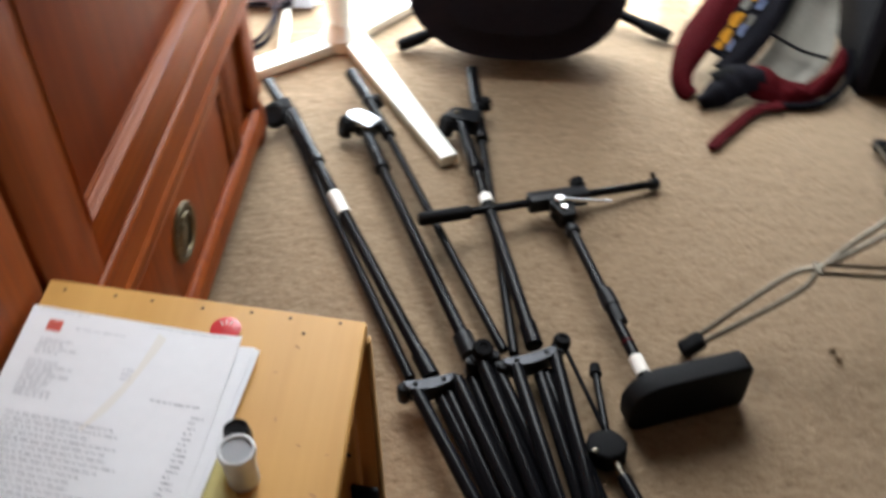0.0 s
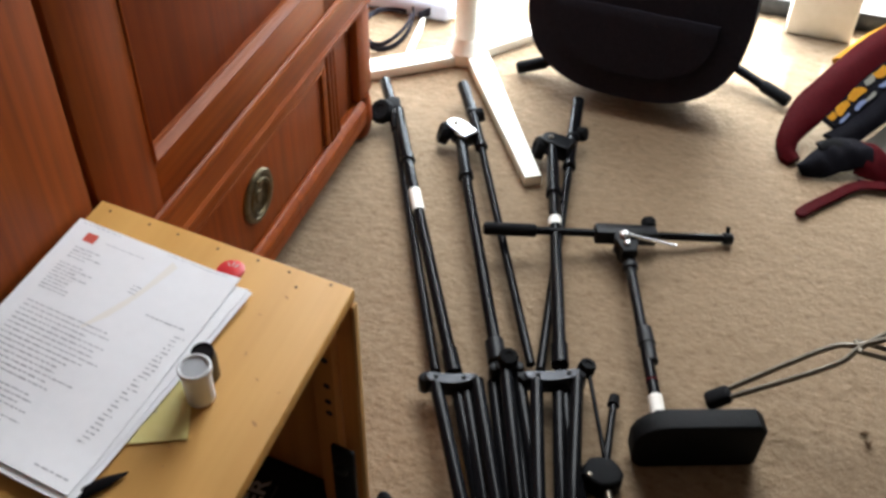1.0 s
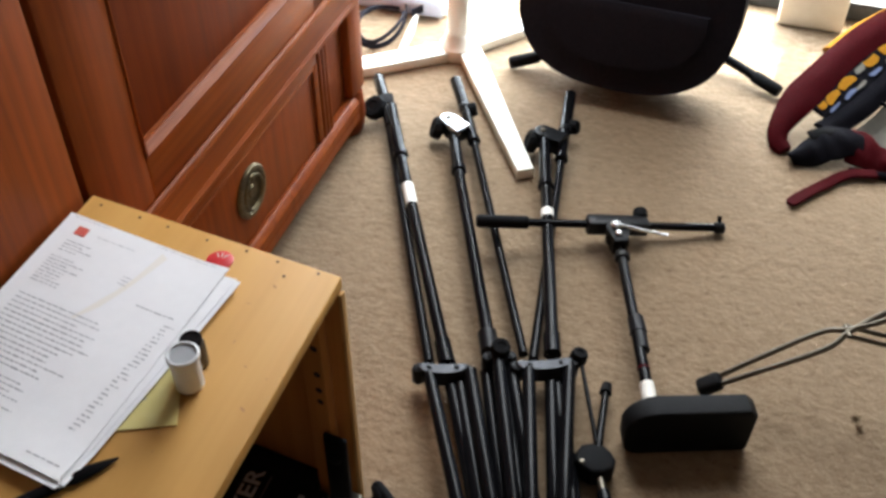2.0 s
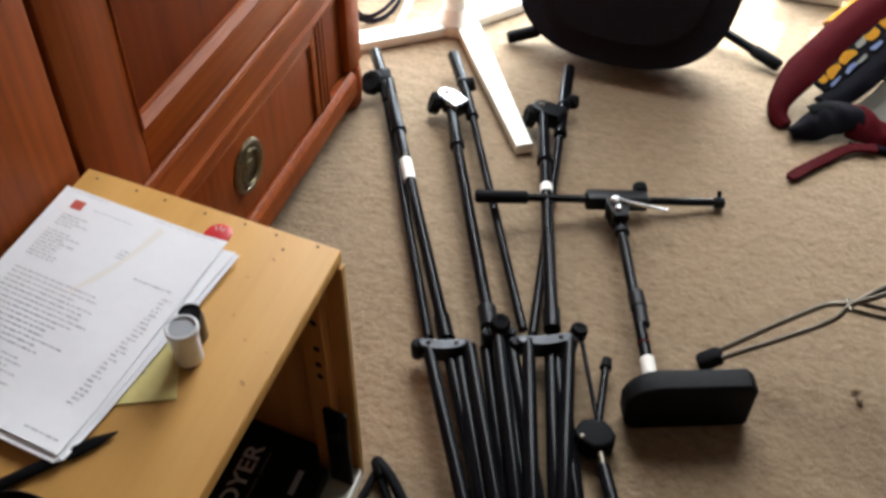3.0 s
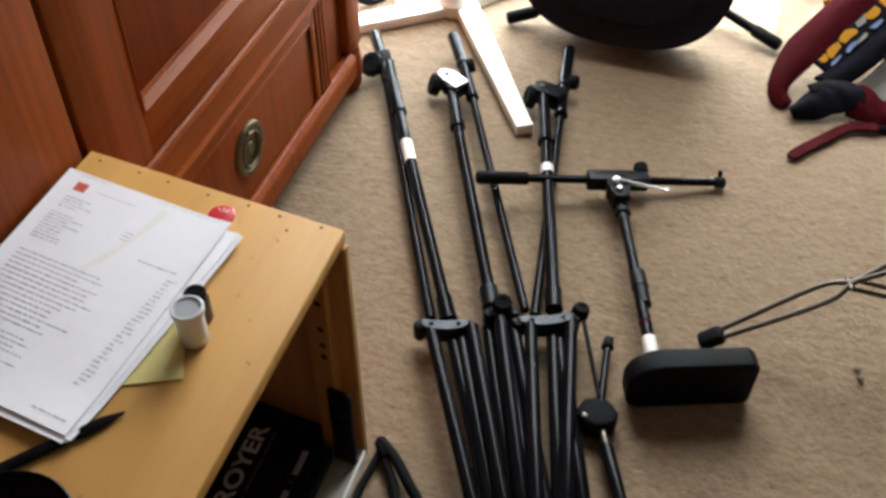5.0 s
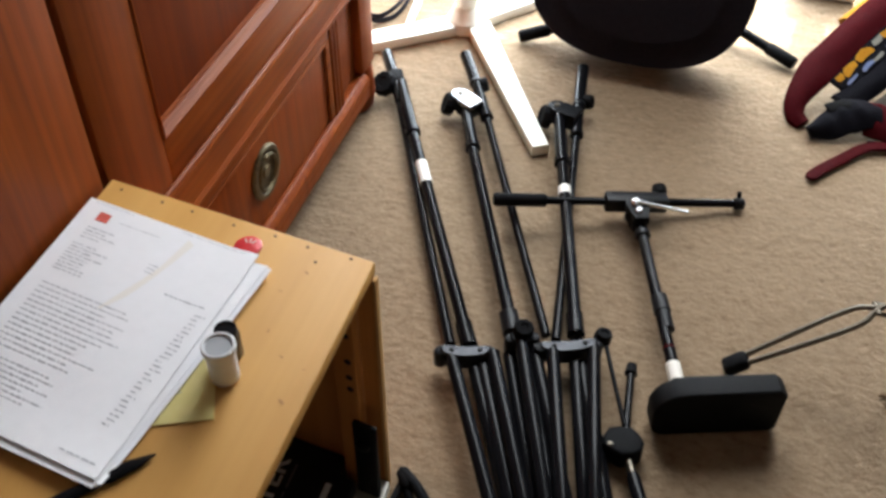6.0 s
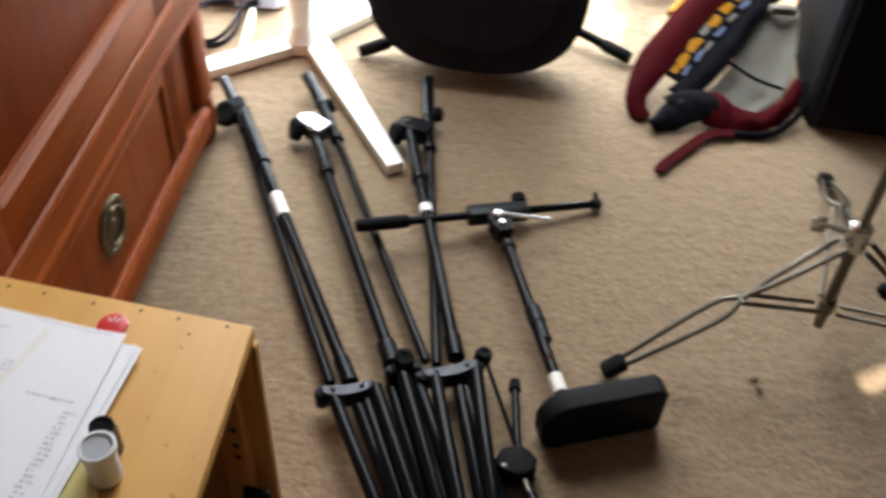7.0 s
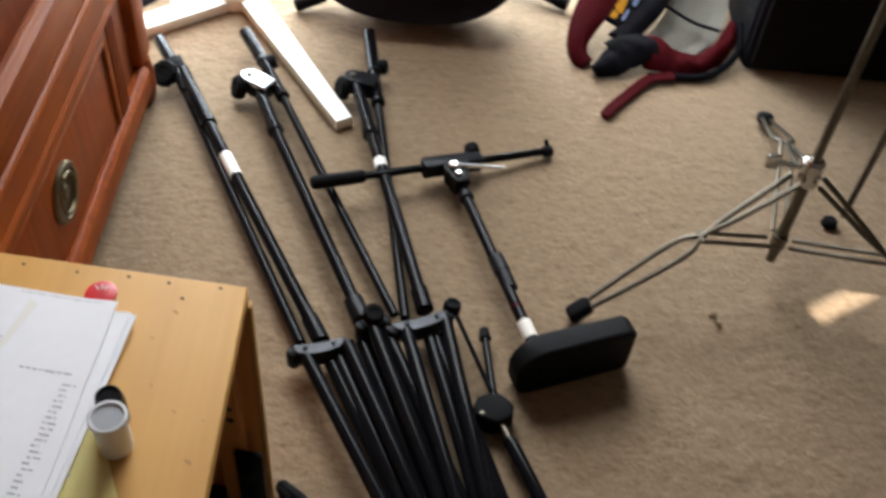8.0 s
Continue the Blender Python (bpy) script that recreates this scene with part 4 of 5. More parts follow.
def short_stand():
    s = thing("short_microphone_stand", (0.70, 1.0, 0), "short black boom stand lying on its side, heavy rounded base", "microphone stand")
    l, r = V(0.321, 1.297, 0.060), V(0.722, 1.466, 0.013)
    ax = (r - l).normalized()
    pole("boom", [l, r], 0.0072, s)
    part("grip", tube([l - ax * 0.004, l, l + ax * 0.085, l + ax * 0.088], [0.009, 0.0115, 0.0115, 0.009], 16), RUBBER, s)
    part("boom_tip", tube([r - ax * 0.012, r - ax * 0.01, r + ax * 0.004, r + ax * 0.006], [0.008, 0.0105, 0.0105, 0.008], 16), BLACK_PLASTIC, s)
    pole("tip_pin", [r + V(-0.004, 0.004, 0.006), r + V(-0.006, 0.010, 0.018)], 0.004, s)
    a, b_ = l.lerp(r, 0.435), l.lerp(r, 0.69)
    m = along(a, b_)
    w = (b_ - a).length
    part("boom_clamp", slab((0, -0.015, -0.014), (w, 0.013, 0.015), 0.005, m=m), BLACK_PLASTIC, s)
    knob(l.lerp(r, 0.665) + V(-0.004, 0.012, 0.006), V(-0.3, 0.9, 0.35), 0.013, 0.018, s)
    j = V(0.552, 1.362, 0.040)
    d = V(0.120, -0.342, 0.0).normalized()
    clamp_head(j + d * 0.004, d, 0.021, s, BLACK_CAST)
    lv0, lv1 = j + V(-0.006, -0.006, 0.026), V(0.636, 1.377, 0.046)
    lever = part("lever", tube([lv0, lv0.lerp(lv1, 0.1), lv0.lerp(lv1, 0.9), lv1], [0.006, 0.0038, 0.003, 0.004], 10), BRIGHT_CHROME, s, "bright chrome locking lever")
    part("lever_boss", lathe([(0.009, 0), (0.009, 0.008), (0.006, 0.011)], Matrix.Translation(j + V(-0.003, -0.005, 0.018)), 16), BRIGHT_CHROME, lever)
    part("bolt_head", lathe([(0.006, 0), (0.006, 0.004), (0.004, 0.006)], Matrix.Translation(j + V(0.005, -0.022, 0.020)), 12), BRIGHT_CHROME, s)
    e = V(0.668, 1.014, 0.042)
    p0 = j + d * 0.03
    pole("pole", [p0, e], 0.0092, s)
    part("collar", tube([p0 + d * 0.022, p0 + d * 0.024, p0 + d * 0.034, p0 + d * 0.036], [0.010, 0.013, 0.013, 0.010], 16), BLACK_PLASTIC, s)
    ln = (e - p0).length
    part("clutch", tube([p0 + d * (ln * f) for f in (0.50, 0.505, 0.60, 0.605, 0.705, 0.71)], [0.0105, 0.0128, 0.0136, 0.0122, 0.0118, 0.0100], 18), BLACK_PLASTIC, s)
    pole("spigot", [e, e + d * 0.040], 0.0090, s)
    band(p0, e, 0.905, 1.0, 0.0108, s)
    band(p0, e, 0.81, 0.825, 0.0095, s, MAROON, "sticker")
    # base plate on edge
    m = Matrix((V(0.937, 0.349, 0), V(0, 0, 1), V(0.349, -0.937, 0))).transposed().to_4x4()
    m.translation = V(0.6335, 0.9715, 0.0)
    W, Hh = 0.181, 0.090
    outl = [(0.022, 0.0), (W - 0.006, 0.0), (W, 0.006), (W + 0.002, Hh - 0.012), (W - 0.010, Hh)]
    outl += [(0.046 - 0.046 * math.sin(t), Hh - 0.042 + 0.042 * math.cos(t)) for t in np.linspace(0, math.pi / 2, 7)]
    outl += [(0.022 - 0.022 * math.cos(t), 0.022 - 0.022 * math.sin(t)) for t in np.linspace(0, math.pi / 2, 5)[:-1]]
    part("base", prism(outl, m, 0.034, 0.0035, 3), grainy("textured_black_base", (0.003, 0.003, 0.0035), (0.006, 0.006, 0.0065), 260, 0.6, 0, 0.4, 0.001, 0.10), s, "heavy black textured base plate")


short_stand()

# ---- black cable on the carpet by the box ----
c = thing("cable", (0.36, 0.74, 0), "thick black cable curling on the carpet beside the box", "cable")
part("strand", tube(curve([(0.334, 0.772, 0.014), (0.362, 0.750, 0.018), (0.393, 0.718, 0.016), (0.417, 0.690, 0.012), (0.430, 0.63, 0.010), (0.41, 0.54, 0.010)]), 0.0080, 12), RUBBER, c)
part("strand", tube(curve([(0.336, 0.768, 0.010), (0.350, 0.746, 0.010), (0.372, 0.716, 0.010), (0.386, 0.684, 0.010), (0.392, 0.62, 0.010), (0.372, 0.54, 0.010)]), 0.0062, 12), RUBBER, c)
part("strand", tube(curve([(0.338, 0.764, 0.008), (0.334, 0.728, 0.007), (0.331, 0.694, 0.007), (0.333, 0.640, 0.007), (0.330, 0.55, 0.007)]), 0.0055, 12), RUBBER, c)
part("plug", tube([V(0.331, 0.776, 0.012), V(0.334, 0.772, 0.012), V(0.346, 0.754, 0.013), V(0.349, 0.749, 0.013)], [0.006, 0.0095, 0.0095, 0.007], 14), RUBBER, c, "black moulded plug")


# ---- drum hardware: chrome stand ----
def cymbal_stand():
    s = thing("cymbal_stand", (1.062, 1.203, 0), "tarnished chrome double-braced cymbal stand with rubber feet", "cymbal stand")
    cx, cy = 1.062, 1.203
    pole("post", [V(cx, cy, 0.055), V(cx, cy, 0.62), V(cx, cy, 1.0)], [0.0068, 0.0068, 0.006], s, CHROME_OLD)
    pole("lower_tube", [V(cx, cy, 0.07), V(cx, cy, 0.205)], [0.0088, 0.0088], s, CHROME_OLD)
    part("post_cap", tube([V(cx, cy, 0.043), V(cx, cy, 0.075)], [0.008, 0.0095], 16), CHROME_OLD, s)
    col = part("leg_collar", tube([V(cx, cy, 0.205), V(cx, cy, 0.212), V(cx, cy, 0.252), V(cx, cy, 0.258)], [0.010, 0.0165, 0.0165, 0.011], 20), CHROME, s)
    pole("wing_screw", [V(cx - 0.02, cy + 0.004, 0.238), V(cx - 0.045, cy + 0.012, 0.238)], 0.004, col, CHROME)
    part("wing_nut", slab((cx - 0.066, cy + 0.007, 0.226), (cx - 0.044, cy + 0.015, 0.252), 0.004), CHROME, col)
    brc = part("brace_collar", tube([V(cx, cy, 0.078), V(cx, cy, 0.10)], 0.013, 20), CHROME_OLD, s)
    for fx, fy in ((0.740, 1.090), (1.142, 1.60), (1.362, 1.035)):
        f = V(fx, fy, 0.016)
        h = V(fx - cx, fy - cy, 0).normalized()
        q = V(-h.y, h.x, 0)
        top = V(cx, cy, 0.222) + h * 0.020
        mid = f.lerp(top, 0.58)
        for k in (-1, 1):
            pts = curve([f + q * k * 0.004, f.lerp(top, 0.09) + q * k * 0.008, f.lerp(top, 0.47) + q * k * 0.016, mid + q * k * 0.003, f.lerp(top, 0.72) - q * k * 0.006, top - q * k * 0.012], 5)
            pole("leg_rail", pts, 0.0042, s, CHROME_OLD, 10)
            pole("brace", [mid + q * k * 0.010, V(cx, cy, 0.088) + h * 0.018 + q * k * 0.010], 0.0036, brc, CHROME_OLD, 10)
        pole("rivet", [mid - q * 0.011, mid + q * 0.011], 0.004, s, CHROME_OLD, 10)
        d = (f - top).normalized()
        ft = f + d * 0.012
        m = along(f - d * 0.028, ft)
        part("rubber_foot", slab((-0.002, -0.014, -0.012), (0.038, 0.014, 0.010), 0.008, m=m, seg=3), RUBBER, s)
    pole("boom_rod", [V(1.134, 1.19, 0.16), V(1.143, 1.19, 0.75)], 0.005, s, CHROME_OLD, 10)
    part("rod_clamp", slab((cx, cy - 0.016, 0.70), (1.152, cy + 0.010, 0.728), 0.004), CHROME, s)


cymbal_stand()
b = tagged(part("rubber_stopper", lathe([(0.011, 0), (0.014, 0.003), (0.013, 0.012), (0.009, 0.016)], Matrix.Translation((1.203, 1.332, 0)), 18), RUBBER), "small black rubber stopper on the carpet", "stopper")

# dark fluff on the carpet
for x, y, k in ((0.964, 1.112, 0), (0.972, 1.094, 1)):
    bm = bmesh.new()
    rnd = random.Random(11 + k)
    for j in range(7):
        p = V(x + rnd.uniform(-0.004, 0.004), y + rnd.uniform(-0.003, 0.003), 0.001)
        pts = [p, p + V(rnd.uniform(-0.003, 0.003), rnd.uniform(-0.003, 0.003), 0.003), p + V(rnd.uniform(-0.006, 0.006), rnd.uniform(-0.006, 0.006), 0.001)]
        tube(pts, 0.0013, 6, bm)
    tagged(part("carpet_fluff", bm, LEAF), "small dark tuft of fluff on the carpet", "fluff", "fluff on the carpet")


# ---- cream pedestal base with flat feet ----
def pedestal():
    s = thing("pedestal_stand", (0.097, 1.889, 0), "cream-white painted pedestal with flat timber feet", "stand")
    c = V(0.097, 1.889, 0)
    m = Matrix.Translation(c)
    part("post", lathe([(0.024, 0.045), (0.0245, 0.06), (0.024, 0.5), (0.023, 0.95)], m, 20), WHITE_PAINT, s)
    part("collar", lathe([(0.040, 0.0), (0.042, 0.006), (0.041, 0.028), (0.034, 0.036), (0.029, 0.052), (0.026, 0.056)], m, 20), WHITE_PAINT, s)
    for p0, p1, w0, w1 in ((V(0.126, 1.880, 0), V(0.352, 1.506, 0), 0.050, 0.033), (V(0.070, 1.866, 0), V(-0.215, 1.648, 0), 0.050, 0.046), (V(0.112, 1.905, 0), V(0.36, 2.20, 0), 0.046, 0.040)):
        n = (p1 - p0).length
        part("foot", prism([(0, -w0 / 2), (n, -w1 / 2), (n, w1 / 2), (0, w0 / 2)], along(p0, p1), 0.024, 0.003), WHITE_PAINT, s)


pedestal()


# ---- gig bag on its floor stand ----
def gig_bag():
    s = thing("gig_bag", (0.46, 1.86, 0.0), "black padded nylon instrument bag resting on a floor stand", "bag")
    lean = Matrix.Translation((0.456, 1.796, 0.040)) @ Matrix.Rotation(radians(-3), 4, "Z") @ Matrix.Rotation(radians(72), 4, "X")
    outl = []
    for t in np.linspace(-math.pi, 0, 25):
        cs, sn = math.cos(t), math.sin(t)
        outl.append((0.222 * math.copysign(abs(cs) ** 0.78, cs), 0.185 + 0.185 * math.copysign(abs(sn) ** 0.80, sn)))
    outl += [(0.219, 0.27), (0.205, 0.36), (0.19, 0.45), (0.19, 0.55), (0.13, 0.64), (0.07, 0.70), (0.06, 1.05), (-0.06, 1.05), (-0.07, 0.70), (-0.13, 0.64), (-0.19, 0.55), (-0.19, 0.45), (-0.205, 0.36), (-0.219, 0.27)]
    part("body", prism(outl, lean @ Matrix.Translation((0, 0, -0.12)), 0.125, 0.028, 4), NYLON, s)
    rim = [lean @ V(x * 0.985, y * 0.985 + 0.003, -0.028) for x, y in outl[:25]]
    part("piping", tube(rim, 0.003, 8), NYLON, s)
    pk = [(x * 0.74, y * 0.70 + 0.05) for x, y in outl[:25]]
    part("pocket", prism(pk, lean @ Matrix.Translation((0, 0, 0.003)), 0.008, 0.004), NYLON, s)
    for y, w in ((0.235, 0.085), (0.250, 0.06)):
        part("logo_strip", slab((-0.05, y, 0.0112), (-0.05 + w, y + 0.006, 0.0125), 0.0004, m=lean), PRINT, s)


gig_bag()


def floor_stand():
    s = thing("instrument_stand", (0.48, 1.95, 0), "black tubular floor stand with rubber-tipped legs", "stand")
    for p0, p1 in ((V(0.52, 2.075, 0.060), V(0.783, 1.938, 0.016)), (V(0.44, 1.975, 0.055), V(0.226, 1.868, 0.016))):
        d = (p1 - p0).normalized()
        leg = pole("leg", [p0, p1 - d * 0.02], 0.0105, s)
        part("rubber_tip", tube([p1 - d * 0.06, p1 - d * 0.055, p1, p1 + d * 0.006], [0.012, 0.0138, 0.0138, 0.011], 16), RUBBER, leg)
    pole("back_leg", [V(0.50, 2.06, 0.55), V(0.50, 2.17, 0.012)], 0.0105, s)
    pole("cross_tube", [V(0.44, 1.985, 0.055), V(0.52, 2.075, 0.060), V(0.50, 2.06, 0.55)], 0.0105, s)


floor_stand()


# ---- backpack lying open ----
def evenly(pts, n):
    """n points at even steps along a smooth line."""
    c = curve(pts, 10)
    d = [0.0]
    for p, q in zip(c, c[1:]):
        d.append(d[-1] + (q - p).length)
    out = []
    for k in range(n):
        t = d[-1] * k / (n - 1)
        i = min(max(1, next((j for j, v in enumerate(d) if v >= t), len(d) - 1)), len(d) - 1)
        out.append(c[i - 1].lerp(c[i], (t - d[i - 1]) / max(1e-9, d[i] - d[i - 1])))
    return out


def padded_strip(edge_a, edge_b, thick, crown, n=26, w=6):
    """A padded band between two edge lines, slightly domed."""
    out = bmesh.new()
    A, B = evenly(edge_a, n), evenly(edge_b, n)
    g = []
    for i in range(n):
        row = []
        t = (A[min(i + 1, n - 1)] - A[max(i - 1, 0)]).normalized()
        c = (B[i] - A[i]).normalized()
        nm = t.cross(c)
        if nm.z < 0:
            nm = -nm
        for j in range(w + 1):
            u = j / w
            row.append((A[i].lerp(B[i], u), nm.normalized(), crown * math.sin(math.pi * u) + 0.0012 * noise.noise((i * 0.4, u * 3, 5))))
        g.append(row)
    up = [[out.verts.new(p + nm * h) for p, nm, h in row] for row in g]
    lo = [[out.verts.new(p - nm * thick) for p, nm, h in row] for row in g]
    for lay in (up, lo):
        for i in range(n - 1):
            for j in range(w):
                out.faces.new((lay[i][j], lay[i][j + 1], lay[i + 1][j + 1], lay[i + 1][j]))
    for j in (0, w):
        for i in range(n - 1):
            out.faces.new((up[i][j], up[i + 1][j], lo[i + 1][j], lo[i][j]))
    for i in (0, n - 1):
        for j in range(w):
            out.faces.new((up[i][j], up[i][j + 1], lo[i][j + 1], lo[i][j]))
    return out, A, B


def backpack():
    s = thing("backpack", (0.95, 1.85, 0), "maroon and navy backpack lying open, coloured patches, beige lining", "backpack")
    e0 = [(0.806, 1.732, 0.008), (0.786, 1.746, 0.014), (0.775, 1.775, 0.030), (0.779, 1.820, 0.048), (0.795, 1.870, 0.070), (0.820, 1.907, 0.088), (0.861, 1.966, 0.117), (0.905, 2.022, 0.145), (0.955, 2.068, 0.168), (1.02, 2.12, 0.19)]
    e1 = [(0.826, 1.752, 0.012), (0.815, 1.764, 0.018), (0.815, 1.778, 0.026), (0.830, 1.806, 0.040), (0.853, 1.838, 0.055), (0.872, 1.866, 0.068), (0.905, 1.920, 0.096), (0.943, 1.970, 0.121), (0.985, 2.015, 0.142), (1.045, 2.07, 0.165)]
    bm, A, B = padded_strip(e0, e1, 0.012, 0.007)
    part("side_band", bm, MAROON, s, "curved maroon padded webbing")
    # second band behind it with a warm edge
    bm, _, _ = padded_strip([(0.850, 1.985, 0.102), (0.900, 2.045, 0.130), (0.955, 2.092, 0.155), (1.02, 2.14, 0.175)], [(0.866, 1.980, 0.112), (0.912, 2.036, 0.140), (0.962, 2.080, 0.162), (1.025, 2.13, 0.183)], 0.01, 0.002, 12, 2)
    part("rear_trim", bm, YELLOW, s)
    # embroidered strip
    e1b = e1[4:]
    e2 = [(0.876, 1.822, 0.050), (0.904, 1.845, 0.060), (0.948, 1.900, 0.087), (0.992, 1.962, 0.117), (1.030, 2.01, 0.138), (1.08, 2.06, 0.16)]
    bm, C, D = padded_strip(e1b, e2, 0.010, 0.002, 24)
    part("patch_strip", bm, NAVY, s)
    n = len(C)
    for i, (t, u, mt, sx, sy) in enumerate(((0.06, 0.30, YELLOW, 0.013, 0.010), (0.17, 0.30, YELLOW, 0.024, 0.013), (0.30, 0.28, YELLOW, 0.026, 0.014), (0.50, 0.28, YELLOW, 0.024, 0.013), (0.62, 0.28, YELLOW, 0.024, 0.013), (0.76, 0.28, YELLOW, 0.026, 0.013),
                                            (0.40, 0.22, LINING, 0.020, 0.012), (0.10, 0.80, BLUE, 0.020, 0.006), (0.22, 0.76, BLUE, 0.020, 0.009), (0.34, 0.78, LINING, 0.020, 0.007), (0.46, 0.76, BLUE, 0.022, 0.008), (0.60, 0.78, LINING, 0.020, 0.008), (0.73, 0.76, BLUE, 0.022, 0.009))):
        k = t * (n - 1)
        j = int(k)
        p = C[j].lerp(D[j], u)
        d = (C[j + 1] - C[j]).normalized()
        w = (D[j] - C[j])
        w = (w - d * w.dot(d)).normalized()
        nm = d.cross(w)
        if nm.z < 0:
            nm, w = -nm, -w
        m = Matrix((d, w, nm)).transposed().to_4x4()
        m.translation = p + nm * 0.0022
        sx, sy = sx * 0.76, sy * (0.80 if mt is YELLOW else 0.62)
        slant = 0.35 * math.sin(2.3 * i)
        ol = [(sx * math.copysign(abs(math.cos(q)) ** 0.45, math.cos(q)) * (0.9 + 0.12 * math.sin(2 * q + i)) + slant * sy * math.sin(q), sy * math.copysign(abs(math.sin(q)) ** 0.5, math.sin(q)) * (0.85 + 0.2 * math.sin(3 * q + 2 * i))) for q in np.linspace(0, 2 * math.pi, 19)[:-1]]
        part("patch", prism(ol, m, 0.0016, 0), mt, s)
    # navy padded rim
    e3 = [(0.905, 1.790, 0.030), (0.939, 1.824, 0.045), (0.977, 1.868, 0.067), (1.008, 1.918, 0.092), (1.035, 1.968, 0.116), (1.09, 2.03, 0.145)]
    bm, _, _ = padded_strip([(0.860, 1.805, 0.042)] + e2[1:], e3, 0.012, 0.006)
    part("rim", bm, NAVY, s, "padded navy rim")
    # dark grey folded loop in front
    bm, _, _ = padded_strip([(0.820, 1.726, 0.014), (0.846, 1.756, 0.032), (0.872, 1.792, 0.044), (0.915, 1.800, 0.046), (0.950, 1.795, 0.040)], [(0.832, 1.704, 0.008), (0.868, 1.708, 0.012), (0.905, 1.728, 0.020), (0.930, 1.742, 0.024), (0.955, 1.746, 0.022)], 0.008, 0.014, 22)
    for v in bm.verts:
        v.co.z += 0.005 * noise.noise((v.co.x * 45, v.co.y * 45, 2))
    part("strap_loop", bm, NAVY, s, "dark folded padded loop")
    bm, _, _ = padded_strip([(0.846, 1.768, 0.044), (0.872, 1.782, 0.050), (0.905, 1.786, 0.050)], [(0.858, 1.750, 0.040), (0.885, 1.760, 0.045), (0.915, 1.768, 0.045)], 0.004, 0.003, 10)
    part("loop_lining", bm, GREY_CLOTH, s)
    # beige lining
    bm, _, _ = padded_strip([(0.905, 1.785, 0.020), (0.960, 1.840, 0.044), (1.010, 1.930, 0.088), (1.055, 2.02, 0.13)], [(1.030, 1.775, 0.018), (1.088, 1.830, 0.040), (1.112, 1.910, 0.080), (1.118, 2.00, 0.125)], 0.008, -0.012, 18, 10)
    for v in bm.verts:
        v.co.z += 0.007 * noise.noise((v.co.x * 22, v.co.y * 22, 9))
    part("lining", bm, LINING, s, "slack beige lining")
    part("tab", slab((1.055, 1.975, 0.125), (1.108, 1.995, 0.142), 0.004), LINING, s)
    # maroon front flap and hem
    bm, _, _ = padded_strip([(0.925, 1.800, 0.046), (0.960, 1.798, 0.044), (0.995, 1.775, 0.030), (1.030, 1.768, 0.027), (1.062, 1.785, 0.036), (1.090, 1.815, 0.055), (1.108, 1.842, 0.068)], [(0.925, 1.738, 0.014), (0.965, 1.730, 0.010), (1.005, 1.728, 0.010), (1.040, 1.733, 0.010), (1.075, 1.750, 0.015), (1.100, 1.772, 0.024), (1.118, 1.80, 0.035)], 0.006, 0.010, 34, 8)
    for v in bm.verts:
        v.co.z += 0.006 * noise.noise((v.co.x * 38, v.co.y * 38, 6)) + 0.003 * noise.noise((v.co.x * 90, v.co.y * 90, 1))
    part("front_flap", bm, MAROON, s)
    hm = curve([(0.935, 1.724, 0.007), (0.97, 1.720, 0.007), (1.04, 1.722, 0.008), (1.092, 1.752, 0.014), (1.124, 1.795, 0.035), (1.126, 1.84, 0.06)], 6)
    part("hem", tube(hm, [0.003 + 0.005 * min(1, k / 8) for k in range(len(hm))], 10), NAVY, s)
    part("cord", tube(curve([(0.972, 1.862, 0.078), (1.03, 1.838, 0.058), (1.082, 1.815, 0.056)], 6), 0.0036, 8), NAVY, s)
    st = curve([(0.985, 1.716, 0.012), (0.935, 1.702, 0.010), (0.890, 1.655, 0.007), (0.855, 1.613, 0.006), (0.834, 1.582, 0.006)], 6)
    n = len(st)
    part("shoulder_strap", ribbon(st, V(0.8, -0.6, 0), [0.023] * (n - 2) + [0.021, 0.011], 0.006), MAROON, s, "maroon webbing strap trailing on carpet")


backpack()


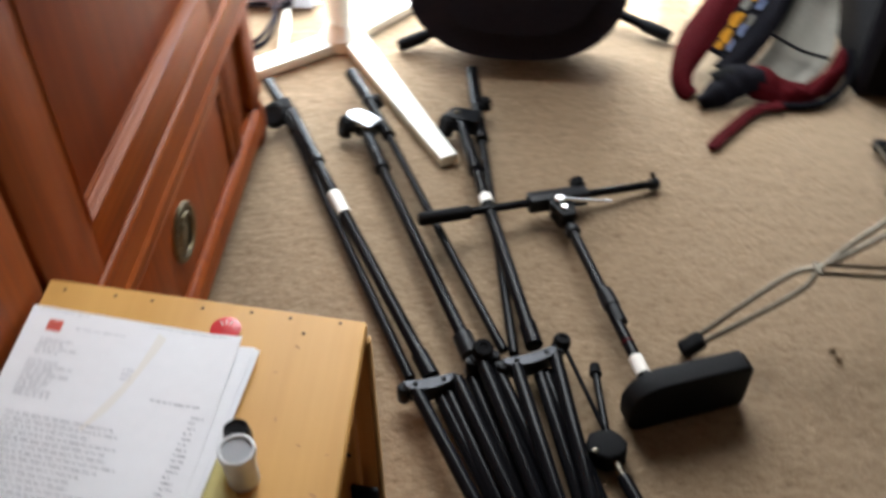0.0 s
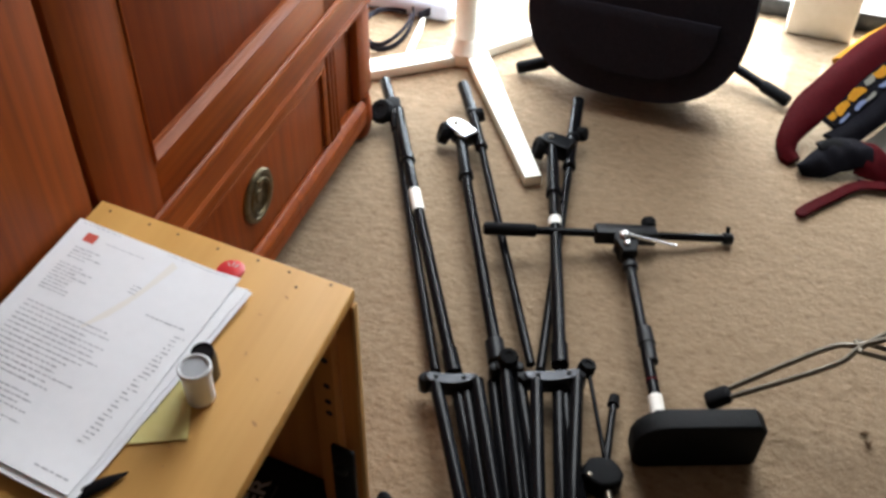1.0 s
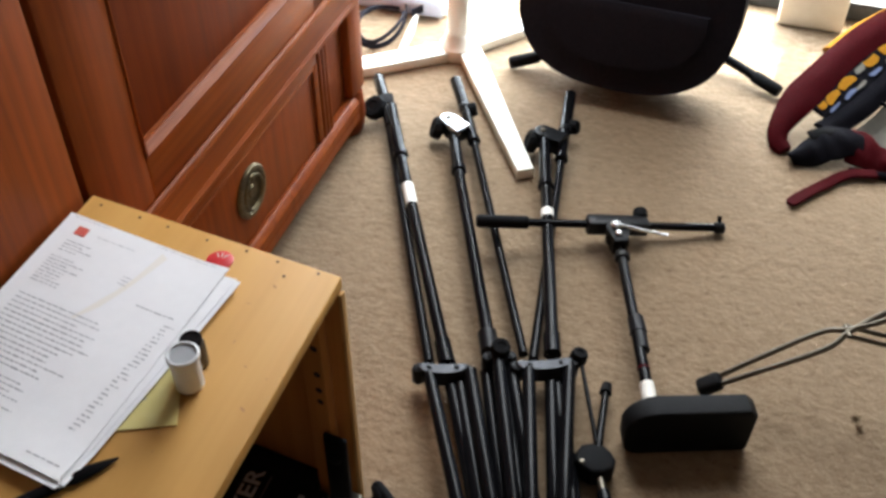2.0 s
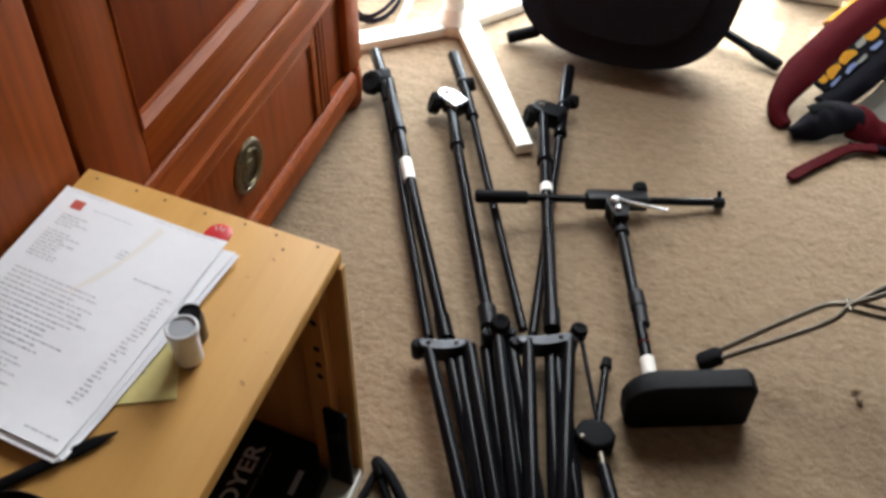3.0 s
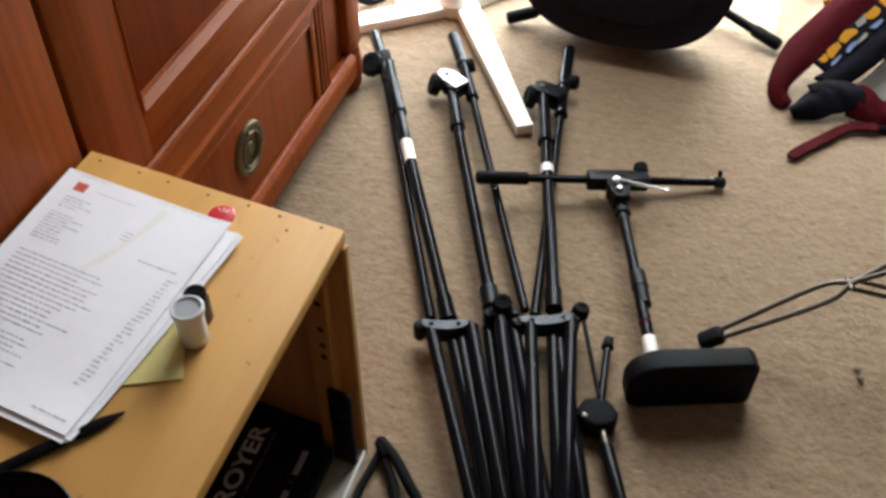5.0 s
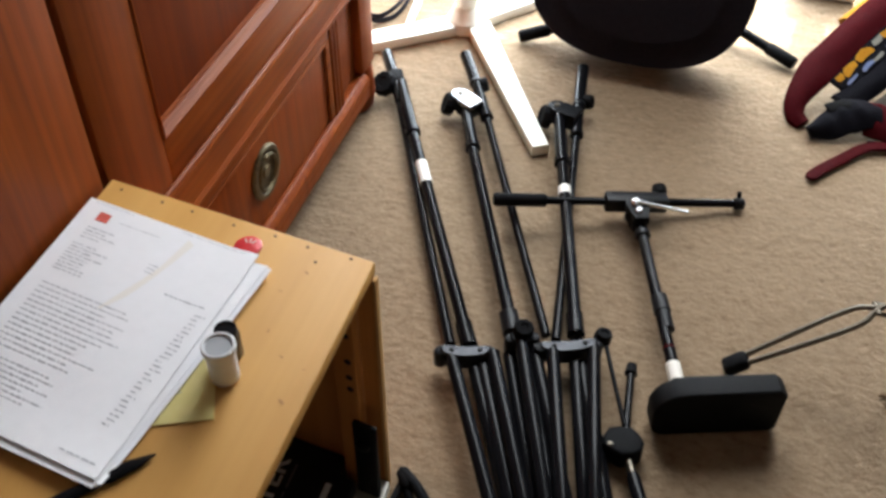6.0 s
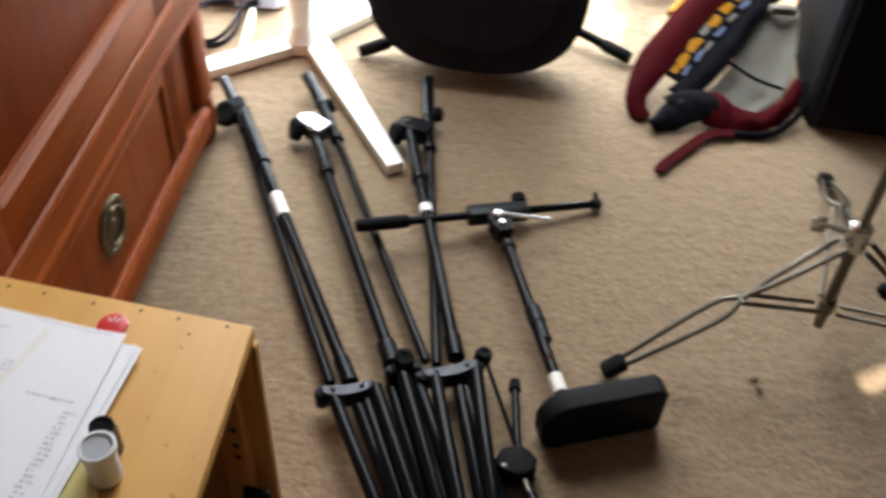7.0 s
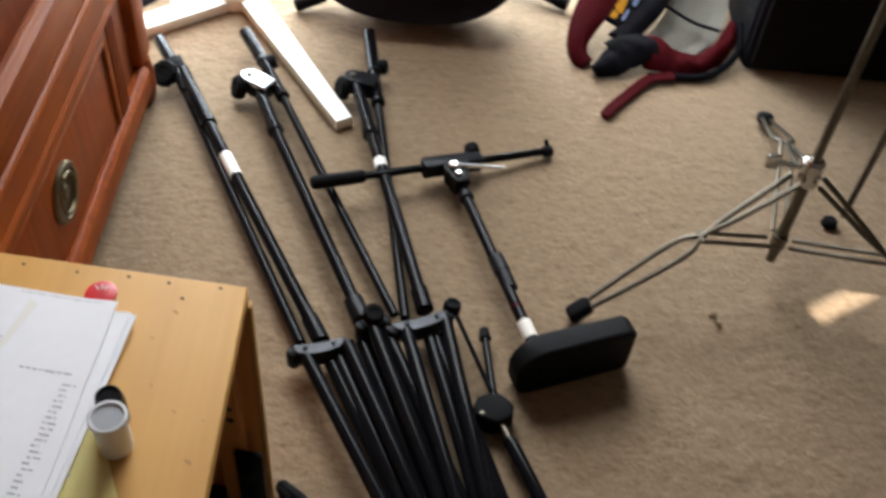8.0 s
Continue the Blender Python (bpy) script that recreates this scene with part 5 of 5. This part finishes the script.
# ---- loudspeaker cabinet ----
def loudspeaker():
    m = Matrix.Translation((1.128, 1.760, 0)) @ Matrix.Rotation(radians(-3.5), 4, "Z")
    s = thing("loudspeaker", (1.45, 1.9, 0), "large black loudspeaker cabinet with grille cloth front", "loudspeaker")
    part("body", slab((0.0045, 0.012, 0.0), (0.62, 0.40, 0.70), 0.010, m=m), NYLON, s)
    part("side_panel", slab((0.0, 0.022, 0.01), (0.004, 0.39, 0.69), 0.001, m=m), GREY_CLOTH, s, "dark grey vinyl side")
    part("grille", slab((0.018, 0.0, 0.018), (0.602, 0.0115, 0.682), 0.004, m=m), GRILLE, s)


loudspeaker()


# ---- bag straps and clutter behind the wardrobe's end ----
def clutter():
    s = thing("cable_coil", (-0.09, 1.92, 0), "coil of black strap on the carpet behind the pedestal", "strap")
    ring = [V(-0.112 + 0.058 * math.cos(a), 1.940 + 0.100 * math.sin(a), 0.014 + 0.010 * math.sin(2 * a)) for a in np.linspace(0.3, 6.5, 30)]
    part("strap", ribbon(ring, V(0, 0, 1), 0.013, 0.004), NYLON, s)
    ring2 = [V(-0.100 + 0.046 * math.cos(a), 1.925 + 0.080 * math.sin(a), 0.026 + 0.008 * math.cos(2 * a)) for a in np.linspace(1.2, 7.0, 28)]
    part("strap", ribbon(ring2, V(0, 0.2, 1), 0.010, 0.004), NYLON, s)
    part("strap", ribbon(curve([(-0.05, 1.99, 0.02), (0.0, 2.04, 0.03), (0.06, 2.10, 0.03)]), V(0, 0, 1), 0.02, 0.004), NYLON, s)
    w = thing("white_handle", (-0.03, 1.90, 0), "white plastic handle lying on the carpet", "handle")
    part("grip", tube([V(-0.021, 1.838, 0.010), V(-0.022, 1.850, 0.012), V(-0.030, 1.93, 0.012), V(-0.043, 2.01, 0.010)], [0.005, 0.0075, 0.0085, 0.005], 14), WHITE_PAINT, w)
    part("cord", tube(curve([(-0.043, 2.01, 0.010), (-0.025, 2.025, 0.008), (0.0, 2.034, 0.008), (0.03, 2.03, 0.010)]), 0.003, 8), WHITE_PAINT, w)
    b = thing("folded_cloth", (-0.14, 2.09, 0), "pale blue folded cloth on the carpet", "cloth")
    part("cloth", slab((-0.27, 2.01, 0.0), (0.02, 2.16, 0.05), 0.016, seg=3), grainy("pale_blue_cloth", (0.42, 0.47, 0.60), (0.50, 0.55, 0.68), 200, 0.9), b)


clutter()
